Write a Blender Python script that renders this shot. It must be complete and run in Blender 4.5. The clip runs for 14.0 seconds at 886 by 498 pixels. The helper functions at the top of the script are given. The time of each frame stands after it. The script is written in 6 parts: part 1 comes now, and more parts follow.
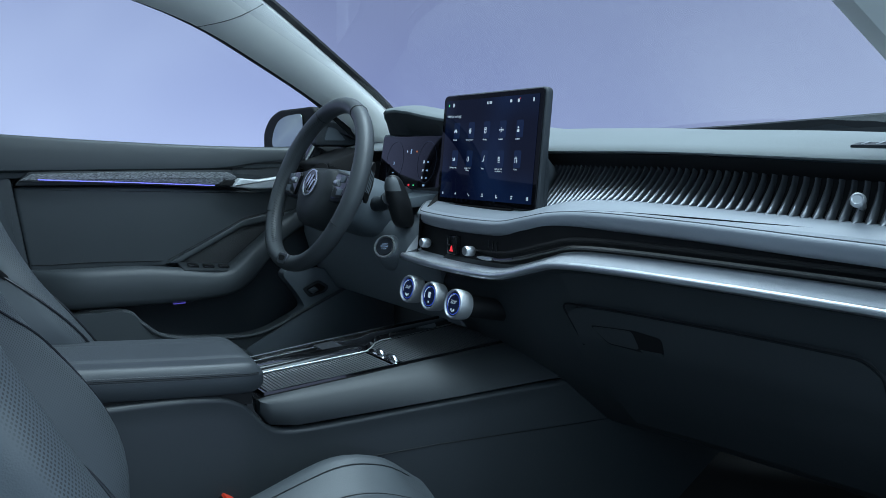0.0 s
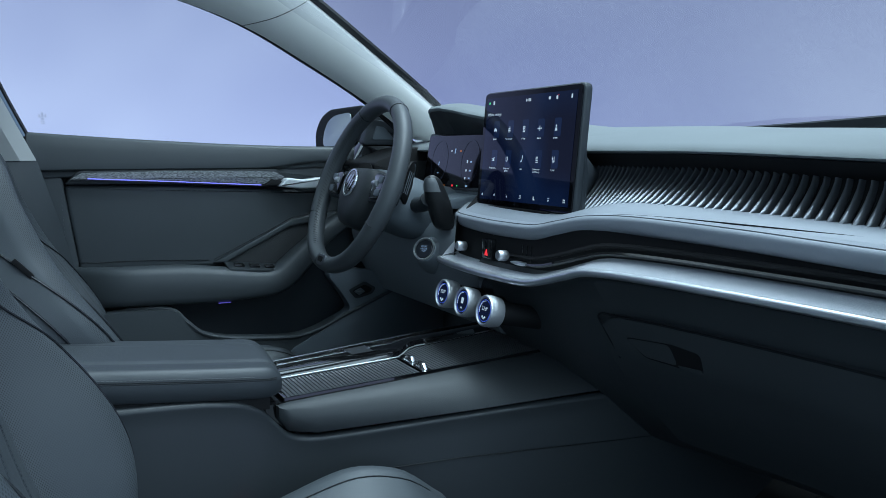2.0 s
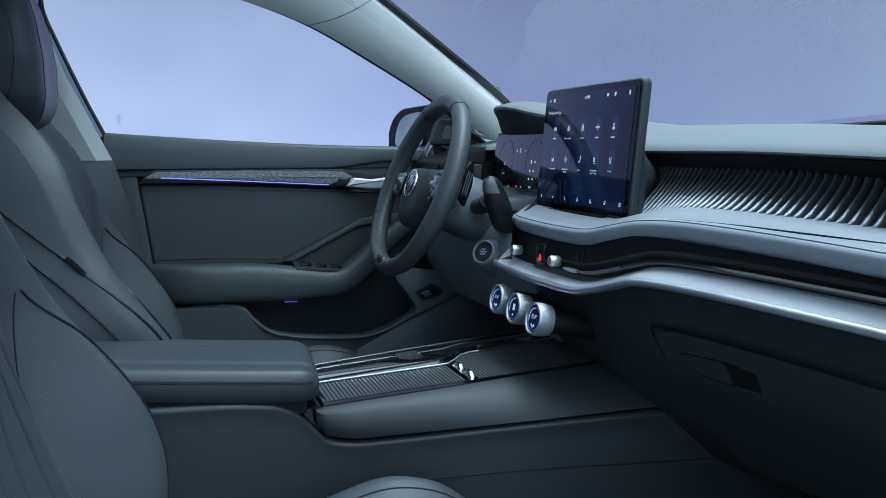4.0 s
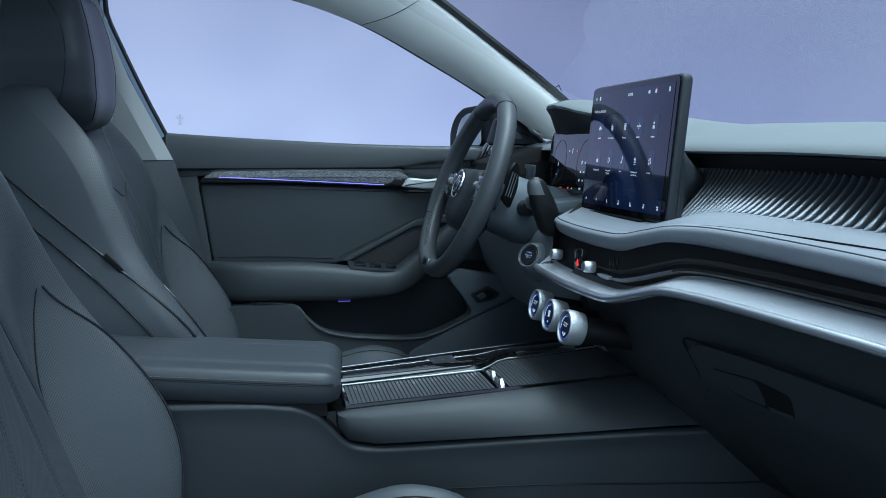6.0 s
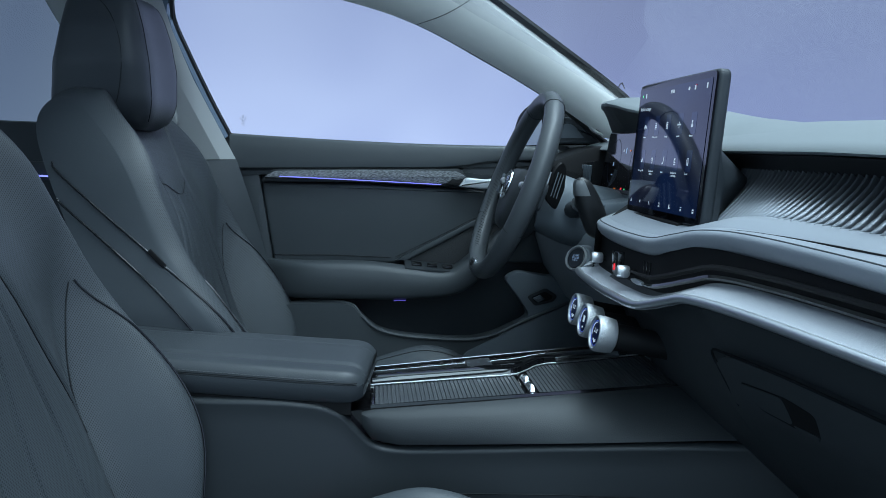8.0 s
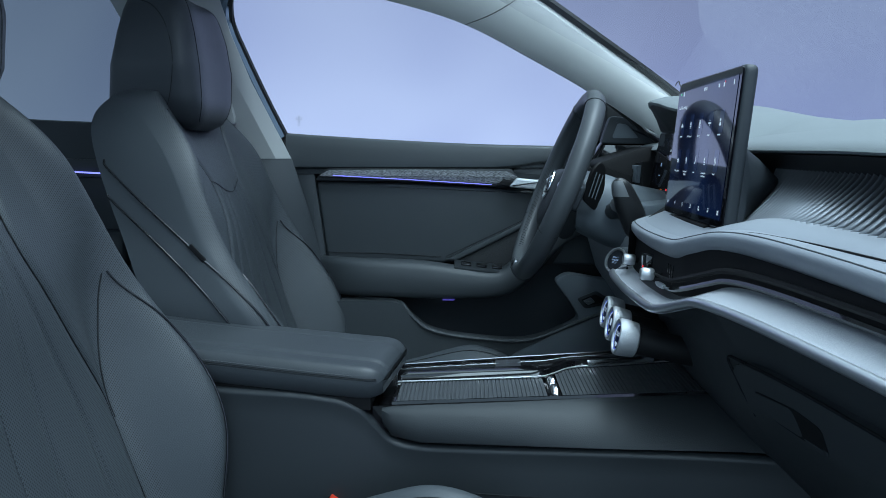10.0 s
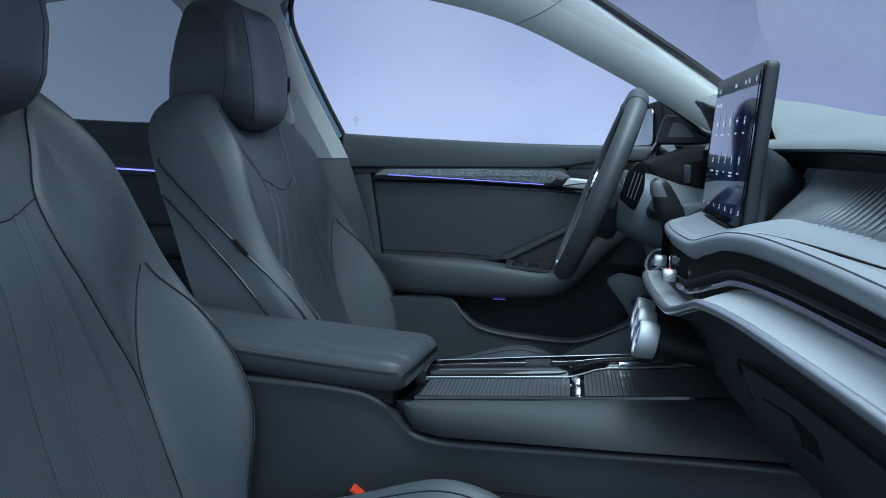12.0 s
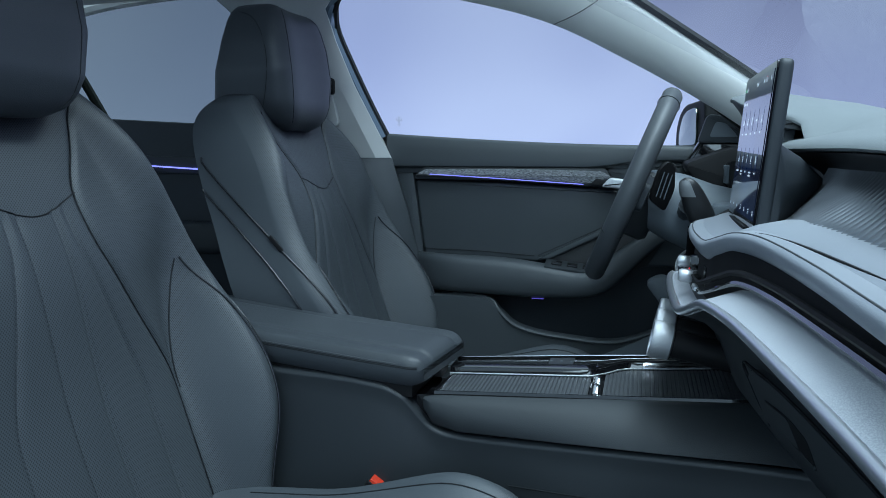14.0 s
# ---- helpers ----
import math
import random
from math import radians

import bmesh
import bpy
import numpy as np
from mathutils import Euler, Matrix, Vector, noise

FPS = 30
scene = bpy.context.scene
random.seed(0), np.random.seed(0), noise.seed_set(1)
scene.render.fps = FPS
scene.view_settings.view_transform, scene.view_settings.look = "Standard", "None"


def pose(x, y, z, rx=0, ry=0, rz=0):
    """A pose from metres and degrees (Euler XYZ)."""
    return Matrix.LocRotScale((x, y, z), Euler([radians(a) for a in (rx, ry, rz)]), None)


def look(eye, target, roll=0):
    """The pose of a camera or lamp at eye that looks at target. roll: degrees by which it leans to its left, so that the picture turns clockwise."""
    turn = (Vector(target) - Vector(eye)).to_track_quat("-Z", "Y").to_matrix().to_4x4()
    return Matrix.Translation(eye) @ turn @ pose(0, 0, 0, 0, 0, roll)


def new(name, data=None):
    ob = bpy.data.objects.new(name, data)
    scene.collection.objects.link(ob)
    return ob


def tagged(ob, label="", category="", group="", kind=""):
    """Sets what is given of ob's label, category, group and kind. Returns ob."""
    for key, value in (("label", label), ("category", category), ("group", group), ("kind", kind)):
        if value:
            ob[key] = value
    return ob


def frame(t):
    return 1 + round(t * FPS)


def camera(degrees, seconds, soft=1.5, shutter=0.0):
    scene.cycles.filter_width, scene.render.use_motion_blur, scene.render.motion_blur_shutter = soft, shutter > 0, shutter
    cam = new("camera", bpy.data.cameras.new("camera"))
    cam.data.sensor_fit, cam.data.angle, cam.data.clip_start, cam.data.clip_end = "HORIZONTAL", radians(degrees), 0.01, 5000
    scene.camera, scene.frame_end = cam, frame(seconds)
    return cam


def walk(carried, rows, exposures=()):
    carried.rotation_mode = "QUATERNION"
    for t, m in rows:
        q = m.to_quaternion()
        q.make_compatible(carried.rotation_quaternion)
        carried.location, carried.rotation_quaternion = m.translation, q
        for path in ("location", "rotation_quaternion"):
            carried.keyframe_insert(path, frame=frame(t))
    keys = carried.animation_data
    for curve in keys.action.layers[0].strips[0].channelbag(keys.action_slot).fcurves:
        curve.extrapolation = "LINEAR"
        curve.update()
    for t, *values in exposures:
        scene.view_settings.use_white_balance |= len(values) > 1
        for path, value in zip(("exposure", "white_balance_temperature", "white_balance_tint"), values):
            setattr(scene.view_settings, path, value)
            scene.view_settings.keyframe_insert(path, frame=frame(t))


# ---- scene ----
cam = camera(57.8, 14.0, soft=0.9)
METRES, EYE, TILT, LEAN, TURN = 0.73, 1.05, -7.0, 0.0, 56.5
ROWS = [
    (0.0, 0.0, 0.0, 0.0, -0.0, 0.0, -0.0),
    (0.5, 0.0242, 0.0169, 0.0028, 1.11, -0.03, -0.13),
    (1.0, 0.0523, 0.0375, 0.0054, 2.54, -0.05, -0.32),
    (1.5, 0.0811, 0.0584, 0.0086, 4.05, -0.09, -0.52),
    (2.0, 0.1138, 0.0821, 0.0111, 5.95, -0.1, -0.74),
    (2.5, 0.1437, 0.1035, 0.015, 7.74, -0.17, -0.96),
    (3.0, 0.1721, 0.1246, 0.0183, 9.83, -0.23, -1.19),
    (5.5, 0.3251, 0.2317, 0.0333, 18.91, -0.55, -2.26),
    (6.0, 0.36, 0.2544, 0.0367, 20.88, -0.65, -2.49),
    (6.5, 0.3903, 0.2744, 0.0393, 22.64, -0.74, -2.69),
    (7.0, 0.4231, 0.2961, 0.0422, 24.64, -0.85, -2.89),
    (7.5, 0.4551, 0.3163, 0.0442, 26.45, -0.93, -3.09),
    (8.0, 0.4882, 0.3375, 0.0468, 28.32, -1.05, -3.31),
    (10.5, 0.6428, 0.4297, 0.0516, 36.89, -1.47, -4.29),
    (11.0, 0.6765, 0.4503, 0.0532, 38.7, -1.59, -4.46),
    (11.5, 0.7092, 0.4704, 0.0554, 40.23, -1.72, -4.6),
    (12.0, 0.7401, 0.488, 0.0565, 42.16, -1.86, -4.78),
    (12.5, 0.7669, 0.504, 0.0579, 43.45, -1.96, -4.91),
    (13.0, 0.7925, 0.5182, 0.0592, 44.95, -2.09, -5.02),
    (13.5, 0.8137, 0.5288, 0.0601, 46.27, -2.19, -5.14),
    (14.0, 0.8366, 0.542, 0.0615, 47.4, -2.29, -5.25),
]
walk(cam, [(t, pose(1.2, 0, EYE, TILT, LEAN, TURN) @ pose(METRES * x, METRES * y, METRES * z, 90 + pitch, roll, yaw)) for t, x, y, z, yaw, pitch, roll in ROWS])

# ---- world and light ----
world = bpy.data.worlds.new("studio_world")
scene.world = world
world.use_nodes = True
world.node_tree.nodes["Background"].inputs[0].default_value = (0.60, 0.84, 1.0, 1)
world.node_tree.nodes["Background"].inputs[1].default_value = 0.9


def area(name, eye, target, sx, sy, power, color):
    d = bpy.data.lights.new(name, "AREA")
    d.shape, d.size, d.size_y, d.energy, d.color = "RECTANGLE", sx, sy, power, color
    ob = new(name, d)
    ob.matrix_world = look(eye, target)
    return ob


area("softbox_overhead", (0.2, 1.30, 3.3), (0.1, 0.8, 0.9), 2.8, 1.0, 105, (0.66, 0.87, 1.0))
# Unseen fill lamp, added to brighten the passenger seat and console.
area("unseen_fill_beside", (1.85, 0.85, 2.15), (0.4, 0.1, 0.8), 1.2, 1.2, 22, (0.62, 0.86, 1.0))


# ---- materials ----
def mat(name, color, rough=0.6, metal=0.0, grain=0.0, scale=900.0, bump=0.15, spec=0.5, coat=0.0, vor=False, mottle=0.12, patch=7.0):
    m = bpy.data.materials.new(name)
    m.use_nodes = True
    nt = m.node_tree
    b = nt.nodes["Principled BSDF"]
    b.inputs["Roughness"].default_value = rough
    b.inputs["Metallic"].default_value = metal
    b.inputs["Specular IOR Level"].default_value = spec
    b.inputs["Coat Weight"].default_value = coat
    co = nt.nodes.new("ShaderNodeTexCoord")
    n1 = nt.nodes.new("ShaderNodeTexNoise")
    n1.inputs["Scale"].default_value, n1.inputs["Detail"].default_value = patch, 4.0
    nt.links.new(co.outputs["Object"], n1.inputs["Vector"])
    ramp = nt.nodes.new("ShaderNodeMapRange")
    ramp.inputs["To Min"].default_value, ramp.inputs["To Max"].default_value = 1 - mottle, 1 + mottle
    nt.links.new(n1.outputs["Fac"], ramp.inputs["Value"])
    mul = nt.nodes.new("ShaderNodeVectorMath")
    mul.operation = "SCALE"
    mul.inputs[0].default_value = color
    nt.links.new(ramp.outputs["Result"], mul.inputs["Scale"])
    nt.links.new(mul.outputs["Vector"], b.inputs["Base Color"])
    rr = nt.nodes.new("ShaderNodeMapRange")
    rr.inputs["To Min"].default_value, rr.inputs["To Max"].default_value = max(rough - 0.06, 0.02), min(rough + 0.06, 1)
    nt.links.new(n1.outputs["Fac"], rr.inputs["Value"])
    nt.links.new(rr.outputs["Result"], b.inputs["Roughness"])
    if grain > 0:
        t = nt.nodes.new("ShaderNodeTexVoronoi" if vor else "ShaderNodeTexNoise")
        t.inputs["Scale"].default_value = scale
        nt.links.new(co.outputs["Object"], t.inputs["Vector"])
        bp = nt.nodes.new("ShaderNodeBump")
        bp.inputs["Strength"].default_value, bp.inputs["Distance"].default_value = grain, 0.0006
        nt.links.new(t.outputs["Distance" if vor else "Fac"], bp.inputs["Height"])
        nt.links.new(bp.outputs["Normal"], b.inputs["Normal"])
    return m


def glow(name, color, strength, base=(0.01, 0.01, 0.012), rough=0.06):
    m = mat(name, base, rough, mottle=0.02)
    b = m.node_tree.nodes["Principled BSDF"]
    b.inputs["Emission Color"].default_value = (*color, 1)
    b.inputs["Emission Strength"].default_value = strength
    return m


LEATHER = mat("grey_leather", (0.043, 0.050, 0.057), 0.42, grain=0.22, scale=760, vor=True)
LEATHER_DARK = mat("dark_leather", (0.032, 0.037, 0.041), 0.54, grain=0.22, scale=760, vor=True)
PAD = mat("soft_dash_pad", (0.29, 0.31, 0.345), 0.46, grain=0.25, scale=700, vor=True)
WHEEL = mat("smooth_wheel_leather", (0.060, 0.067, 0.074), 0.44, grain=0.2, scale=800, vor=True)
DOOR = mat("soft_door_trim", (0.050, 0.058, 0.064), 0.46, grain=0.25, scale=800, vor=True)
DASH_TOP = mat("soft_dash_top", (0.20, 0.22, 0.228), 0.72, grain=0.35, scale=700, vor=True, spec=0.3)
PLASTIC = mat("dark_plastic", (0.023, 0.029, 0.036), 0.55, grain=0.35, scale=900)
PLASTIC_MID = mat("grey_plastic", (0.12, 0.142, 0.162), 0.5, grain=0.35, scale=900)
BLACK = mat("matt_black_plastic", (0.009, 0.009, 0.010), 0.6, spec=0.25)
GLOSS = mat("gloss_black", (0.006, 0.006, 0.007), 0.06, coat=1.0, mottle=0.02)
CHROME = mat("satin_chrome", (0.75, 0.76, 0.78), 0.16, metal=1.0, mottle=0.03)
SATIN = mat("satin_aluminium", (0.66, 0.67, 0.69), 0.38, metal=0.85, mottle=0.05)
SCREEN = mat("screen_glass_black", (0.004, 0.004, 0.006), 0.03, coat=1.0, spec=0.0, mottle=0.0)


def steep_gloss(m):
    """A second glass layer whose gloss grows at steep angles."""
    nt = m.node_tree
    b = nt.nodes["Principled BSDF"]
    lw, mr = nt.nodes.new("ShaderNodeLayerWeight"), nt.nodes.new("ShaderNodeMapRange")
    mr.inputs["From Min"].default_value, mr.inputs["From Max"].default_value = 0.44, 0.62
    nt.links.new(lw.outputs["Facing"], mr.inputs["Value"])
    nt.links.new(mr.outputs["Result"], b.inputs["Specular IOR Level"])
    b.inputs["Specular Tint"].default_value = (0.92, 0.82, 1.0, 1)
    b.inputs["Coat Weight"].default_value = 0.30
    b.inputs["Coat IOR"].default_value = 1.5


steep_gloss(SCREEN)
TRIM_LIGHT = mat("light_grey_pillar_trim", (0.84, 0.84, 0.80), 0.75, grain=0.3, scale=1200, mottle=0.04)
# Darker copy of TRIM_LIGHT: the roof's shade is put into the colour.
PILLAR_SHADED = mat("shaded_pillar_trim", (0.46, 0.47, 0.46), 0.7, grain=0.3, scale=1000, mottle=0.04)
PIPING = mat("glossy_piping", (0.014, 0.016, 0.019), 0.22)
STITCH = mat("grey_thread", (0.07, 0.075, 0.08), 0.7)
SEAM = mat("seam_shadow_gap", (0.010, 0.012, 0.014), 0.6, spec=0.4)
GAP = mat("panel_joint", (0.010, 0.011, 0.013), 0.7, spec=0.2)
LOWER = mat("lower_dash_plastic", (0.040, 0.045, 0.050), 0.45, grain=0.15, scale=900)
SHELL = mat("satin_dark_plastic", (0.026, 0.031, 0.035), 0.40, grain=0.12, scale=900)
CARPET = mat("black_carpet", (0.008, 0.008, 0.009), 0.95, grain=1.0, scale=1500)
PAINT = mat("car_paint_blue_grey", (0.16, 0.22, 0.27), 0.25, metal=0.3, coat=1.0, mottle=0.03)
RUBBER = mat("black_rubber_seal", (0.012, 0.012, 0.013), 0.5)
KNOB = mat("knurled_satin_metal", (0.58, 0.59, 0.61), 0.45, metal=0.6, grain=0.9, scale=1300, mottle=0.12)
LED_DIM = glow("dim_blue_light", (0.14, 0.12, 0.8), 0.5)
LED = glow("blue_ambient_light", (0.20, 0.24, 1.0), 1.6)
UI = glow("screen_symbols", (0.38, 0.62, 1.0), 0.5)
UI_WHITE = glow("screen_white", (0.60, 0.80, 1.0), 0.65)
UI_RED = glow("warning_red", (1.0, 0.05, 0.07), 0.8)
UI_ORANGE = glow("cluster_orange", (1.0, 0.3, 0.06), 0.35)
UI_GREEN = glow("status_green", (0.1, 0.9, 0.35), 0.8)
BUCKLE_RED = mat("red_buckle_button", (0.75, 0.05, 0.02), 0.45)


def textile(name="melange_textile", scale=(300, 170, 1100), dark=0.05, light=0.36, rough=0.85):
    m = mat(name, (0.16, 0.165, 0.175), rough, mottle=0.1)
    nt = m.node_tree
    b = nt.nodes["Principled BSDF"]
    co = nt.nodes["Texture Coordinate"]
    mp = nt.nodes.new("ShaderNodeMapping")
    mp.inputs["Scale"].default_value = scale
    n = nt.nodes.new("ShaderNodeTexNoise")
    n.inputs["Scale"].default_value, n.inputs["Detail"].default_value = 1.0, 3.0
    nt.links.new(co.outputs["Object"], mp.inputs["Vector"])
    nt.links.new(mp.outputs["Vector"], n.inputs["Vector"])
    r = nt.nodes.new("ShaderNodeValToRGB")
    r.color_ramp.elements[0].position, r.color_ramp.elements[0].color = 0.38, (dark, dark * 1.04, dark * 1.16, 1)
    r.color_ramp.elements[1].position, r.color_ramp.elements[1].color = 0.66, (light, light * 1.03, light * 1.08, 1)
    nt.links.new(n.outputs["Fac"], r.inputs["Fac"])
    nt.links.new(r.outputs["Color"], b.inputs["Base Color"])
    return m


TEXTILE = textile()
BAND = textile("dash_band_textile", (700, 1100, 1300), 0.32, 0.50, 0.5)


def perforated():
    m = mat("perforated_leather", (0.060, 0.070, 0.079), 0.48, grain=0.2, scale=760, vor=True)
    nt = m.node_tree
    b = nt.nodes["Principled BSDF"]
    co = nt.nodes["Texture Coordinate"]
    sep = nt.nodes.new("ShaderNodeSeparateXYZ")
    com = nt.nodes.new("ShaderNodeCombineXYZ")
    nt.links.new(co.outputs["Object"], sep.inputs["Vector"])
    run = nt.nodes.new("ShaderNodeMath")
    run.operation = "SUBTRACT"
    nt.links.new(sep.outputs["X"], run.inputs[0])
    nt.links.new(sep.outputs["Y"], run.inputs[1])
    nt.links.new(run.outputs["Value"], com.inputs["X"])
    nt.links.new(sep.outputs["Z"], com.inputs["Y"])
    turn = nt.nodes.new("ShaderNodeVectorRotate")
    turn.rotation_type = "Z_AXIS"
    turn.inputs["Angle"].default_value = radians(45)
    nt.links.new(com.outputs["Vector"], turn.inputs["Vector"])
    v = nt.nodes.new("ShaderNodeTexVoronoi")
    v.voronoi_dimensions = "2D"
    v.inputs["Scale"].default_value, v.inputs["Randomness"].default_value = 330, 0.0
    nt.links.new(turn.outputs["Vector"], v.inputs["Vector"])
    r = nt.nodes.new("ShaderNodeMapRange")
    r.inputs["From Min"].default_value, r.inputs["From Max"].default_value = 0.22, 0.38
    r.inputs["To Min"].default_value, r.inputs["To Max"].default_value = 0.30, 1.0
    nt.links.new(v.outputs["Distance"], r.inputs["Value"])
    ns = nt.nodes.new("ShaderNodeSeparateXYZ")
    nt.links.new(co.outputs["Normal"], ns.inputs["Vector"])
    mask = nt.nodes.new("ShaderNodeMapRange")
    mask.inputs["From Min"].default_value, mask.inputs["From Max"].default_value = 0.22, 0.42
    nt.links.new(ns.outputs["Y"], mask.inputs["Value"])
    holes = nt.nodes.new("ShaderNodeMix")
    holes.inputs["A"].default_value = 1.0
    nt.links.new(mask.outputs["Result"], holes.inputs["Factor"])
    nt.links.new(r.outputs["Result"], holes.inputs["B"])
    old = b.inputs["Base Color"].links[0].from_socket
    mul = nt.nodes.new("ShaderNodeVectorMath")
    mul.operation = "SCALE"
    nt.links.new(old, mul.inputs[0])
    nt.links.new(holes.outputs["Result"], mul.inputs["Scale"])
    nt.links.new(mul.outputs["Vector"], b.inputs["Base Color"])
    return m


PERFORATED = perforated()
# Grey plastic lightened to make up for missing light round the column.
DRIVER_DASH = mat("brightened_dash_plastic", (0.20, 0.225, 0.25), 0.5, grain=0.25, scale=900)


def glass(name, alpha=0.06):
    m = bpy.data.materials.new(name)
    m.use_nodes = True
    nt = m.node_tree
    nt.nodes.clear()
    out = nt.nodes.new("ShaderNodeOutputMaterial")
    mix = nt.nodes.new("ShaderNodeMixShader")
    tr = nt.nodes.new("ShaderNodeBsdfTransparent")
    gl = nt.nodes.new("ShaderNodeBsdfGlossy")
    lw = nt.nodes.new("ShaderNodeLayerWeight")
    pw = nt.nodes.new("ShaderNodeMath")
    pw.operation, pw.inputs[1].default_value = "POWER", 4.0
    fr = nt.nodes.new("ShaderNodeMapRange")
    fr.inputs["To Min"].default_value, fr.inputs["To Max"].default_value = 0.01, 0.22
    tr.inputs["Color"].default_value = (0.93, 0.96, 0.96, 1)
    gl.inputs["Roughness"].default_value = 0.02
    nt.links.new(lw.outputs["Facing"], pw.inputs[0])
    nt.links.new(pw.outputs["Value"], fr.inputs["Value"])
    nt.links.new(fr.outputs["Result"], mix.inputs["Fac"])
    nt.links.new(tr.outputs["BSDF"], mix.inputs[1])
    nt.links.new(gl.outputs["BSDF"], mix.inputs[2])
    nt.links.new(mix.outputs["Shader"], out.inputs["Surface"])
    return m


GLASS = glass("window_glass")


def backdrop_mat():
    m = bpy.data.materials.new("glowing_backdrop")
    m.use_nodes = True
    nt = m.node_tree
    b = nt.nodes["Principled BSDF"]
    b.inputs["Roughness"].default_value = 0.9
    b.inputs["Base Color"].default_value = (0.12, 0.13, 0.16, 1)
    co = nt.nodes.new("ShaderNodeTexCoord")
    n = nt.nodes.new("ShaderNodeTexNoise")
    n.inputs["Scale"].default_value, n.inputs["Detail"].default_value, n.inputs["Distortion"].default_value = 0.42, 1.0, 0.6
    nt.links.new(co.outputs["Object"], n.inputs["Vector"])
    # uneven studio light is put into the wall's own glow
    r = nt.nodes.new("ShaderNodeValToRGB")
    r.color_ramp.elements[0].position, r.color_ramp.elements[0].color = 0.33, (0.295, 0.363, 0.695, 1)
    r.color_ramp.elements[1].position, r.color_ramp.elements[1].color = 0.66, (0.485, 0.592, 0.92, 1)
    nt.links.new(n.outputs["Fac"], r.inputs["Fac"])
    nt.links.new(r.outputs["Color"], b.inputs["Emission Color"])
    # the glow weakens with height, like light thrown up from below
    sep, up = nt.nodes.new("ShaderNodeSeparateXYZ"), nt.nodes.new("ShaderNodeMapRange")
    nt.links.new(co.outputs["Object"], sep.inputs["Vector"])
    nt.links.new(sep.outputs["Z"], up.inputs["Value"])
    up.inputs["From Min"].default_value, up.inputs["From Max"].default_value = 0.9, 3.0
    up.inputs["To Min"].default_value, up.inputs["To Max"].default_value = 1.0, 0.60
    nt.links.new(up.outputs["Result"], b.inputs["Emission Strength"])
    return m


WINDSCREEN = glass("laminated_windscreen")
WINDSCREEN.node_tree.nodes["Map Range"].inputs["To Max"].default_value = 0.85
WINDSCREEN.node_tree.nodes["Transparent BSDF"].inputs["Color"].default_value = (0.72, 0.73, 0.75, 1)
BACKDROP = backdrop_mat()
# The unseen wall glows to fill the cabin; no lamp lights it.
STUDIO_WALL = glow("glowing_fill_wall", (0.46, 0.70, 0.92), 0.85, (0.3, 0.31, 0.33), 0.9)


# ---- mesh helpers ----
def part(name, bm, material, parent=None, label="", smooth=40, fix=True):
    if fix:
        bmesh.ops.recalc_face_normals(bm, faces=bm.faces[:])
    me = bpy.data.meshes.new(name)
    for f in bm.faces:
        f.smooth = True
    bm.to_mesh(me)
    bm.free()
    me.set_sharp_from_angle(angle=radians(smooth))
    me.materials.append(material)
    ob = new(name, me)
    if parent is not None:
        ob.parent = parent
        ob.matrix_parent_inverse = parent.matrix_world.inverted()
    if label:
        tagged(ob, label)
    return ob


def thing(name, label, category, at=(0, 0, 0), group="", kind=""):
    ob = new(name)
    ob.matrix_world = Matrix.Translation(at)
    ob.empty_display_size = 0.05
    return tagged(ob, label, category, group, kind)


def smoothstep(a, b, x):
    t = min(max((x - a) / (b - a), 0), 1)
    return t * t * (3 - 2 * t)


def curve(x, xs, ys):
    """A smooth line through the points (xs, ys), at x."""
    if x <= xs[0]:
        return ys[0]
    if x >= xs[-1]:
        return ys[-1]
    i = max(k for k in range(len(xs) - 1) if xs[k] <= x)

    def slope(k):
        a, b = max(k - 1, 0), min(k + 1, len(xs) - 1)
        return (ys[b] - ys[a]) / (xs[b] - xs[a])
    h = xs[i + 1] - xs[i]
    t = (x - xs[i]) / h
    return (2 * t**3 - 3 * t**2 + 1) * ys[i] + (t**3 - 2 * t**2 + t) * h * slope(i) + (3 * t**2 - 2 * t**3) * ys[i + 1] + (t**3 - t**2) * h * slope(i + 1)


def spline(pts, n):
    """Catmull-Rom through pts, n steps a span."""
    P = [Vector(p) for p in pts]
    P = [2 * P[0] - P[1]] + P + [2 * P[-1] - P[-2]]
    out = []
    for i in range(1, len(P) - 2):
        a, b, c, d = P[i - 1 : i + 3]
        for k in range(n):
            t = k / n
            out.append(0.5 * (2 * b + (c - a) * t + (2 * a - 5 * b + 4 * c - d) * t * t + (3 * b - a - 3 * c + d) * t**3))
    return out + [P[-2]]


def loft(rings, closed=True, caps=True):
    bm = bmesh.new()
    vs = [[bm.verts.new(p) for p in r] for r in rings]
    n = len(rings[0])
    for a, b in zip(vs, vs[1:]):
        for i in range(n if closed else n - 1):
            j = (i + 1) % n
            bm.faces.new((a[i], a[j], b[j], b[i]))
    if caps and closed:
        bm.faces.new(vs[0][::-1])
        bm.faces.new(vs[-1])
    return bm


def tube(pts, r, n=8, radii=None, flat=1.0):
    """A tube along pts."""
    pts = [Vector(p) for p in pts]
    rings = []
    up = Vector((0, 0, 1))
    for i, p in enumerate(pts):
        t = (pts[min(i + 1, len(pts) - 1)] - pts[max(i - 1, 0)]).normalized()
        if abs(t.dot(up)) > 0.95:
            up = Vector((0, 1, 0))
        a = t.cross(up).normalized()
        b = a.cross(t)
        rr = radii[i] if radii else r
        rings.append([p + a * math.cos(k * 2 * math.pi / n) * rr + b * math.sin(k * 2 * math.pi / n) * rr * flat for k in range(n)])
    return loft(rings)


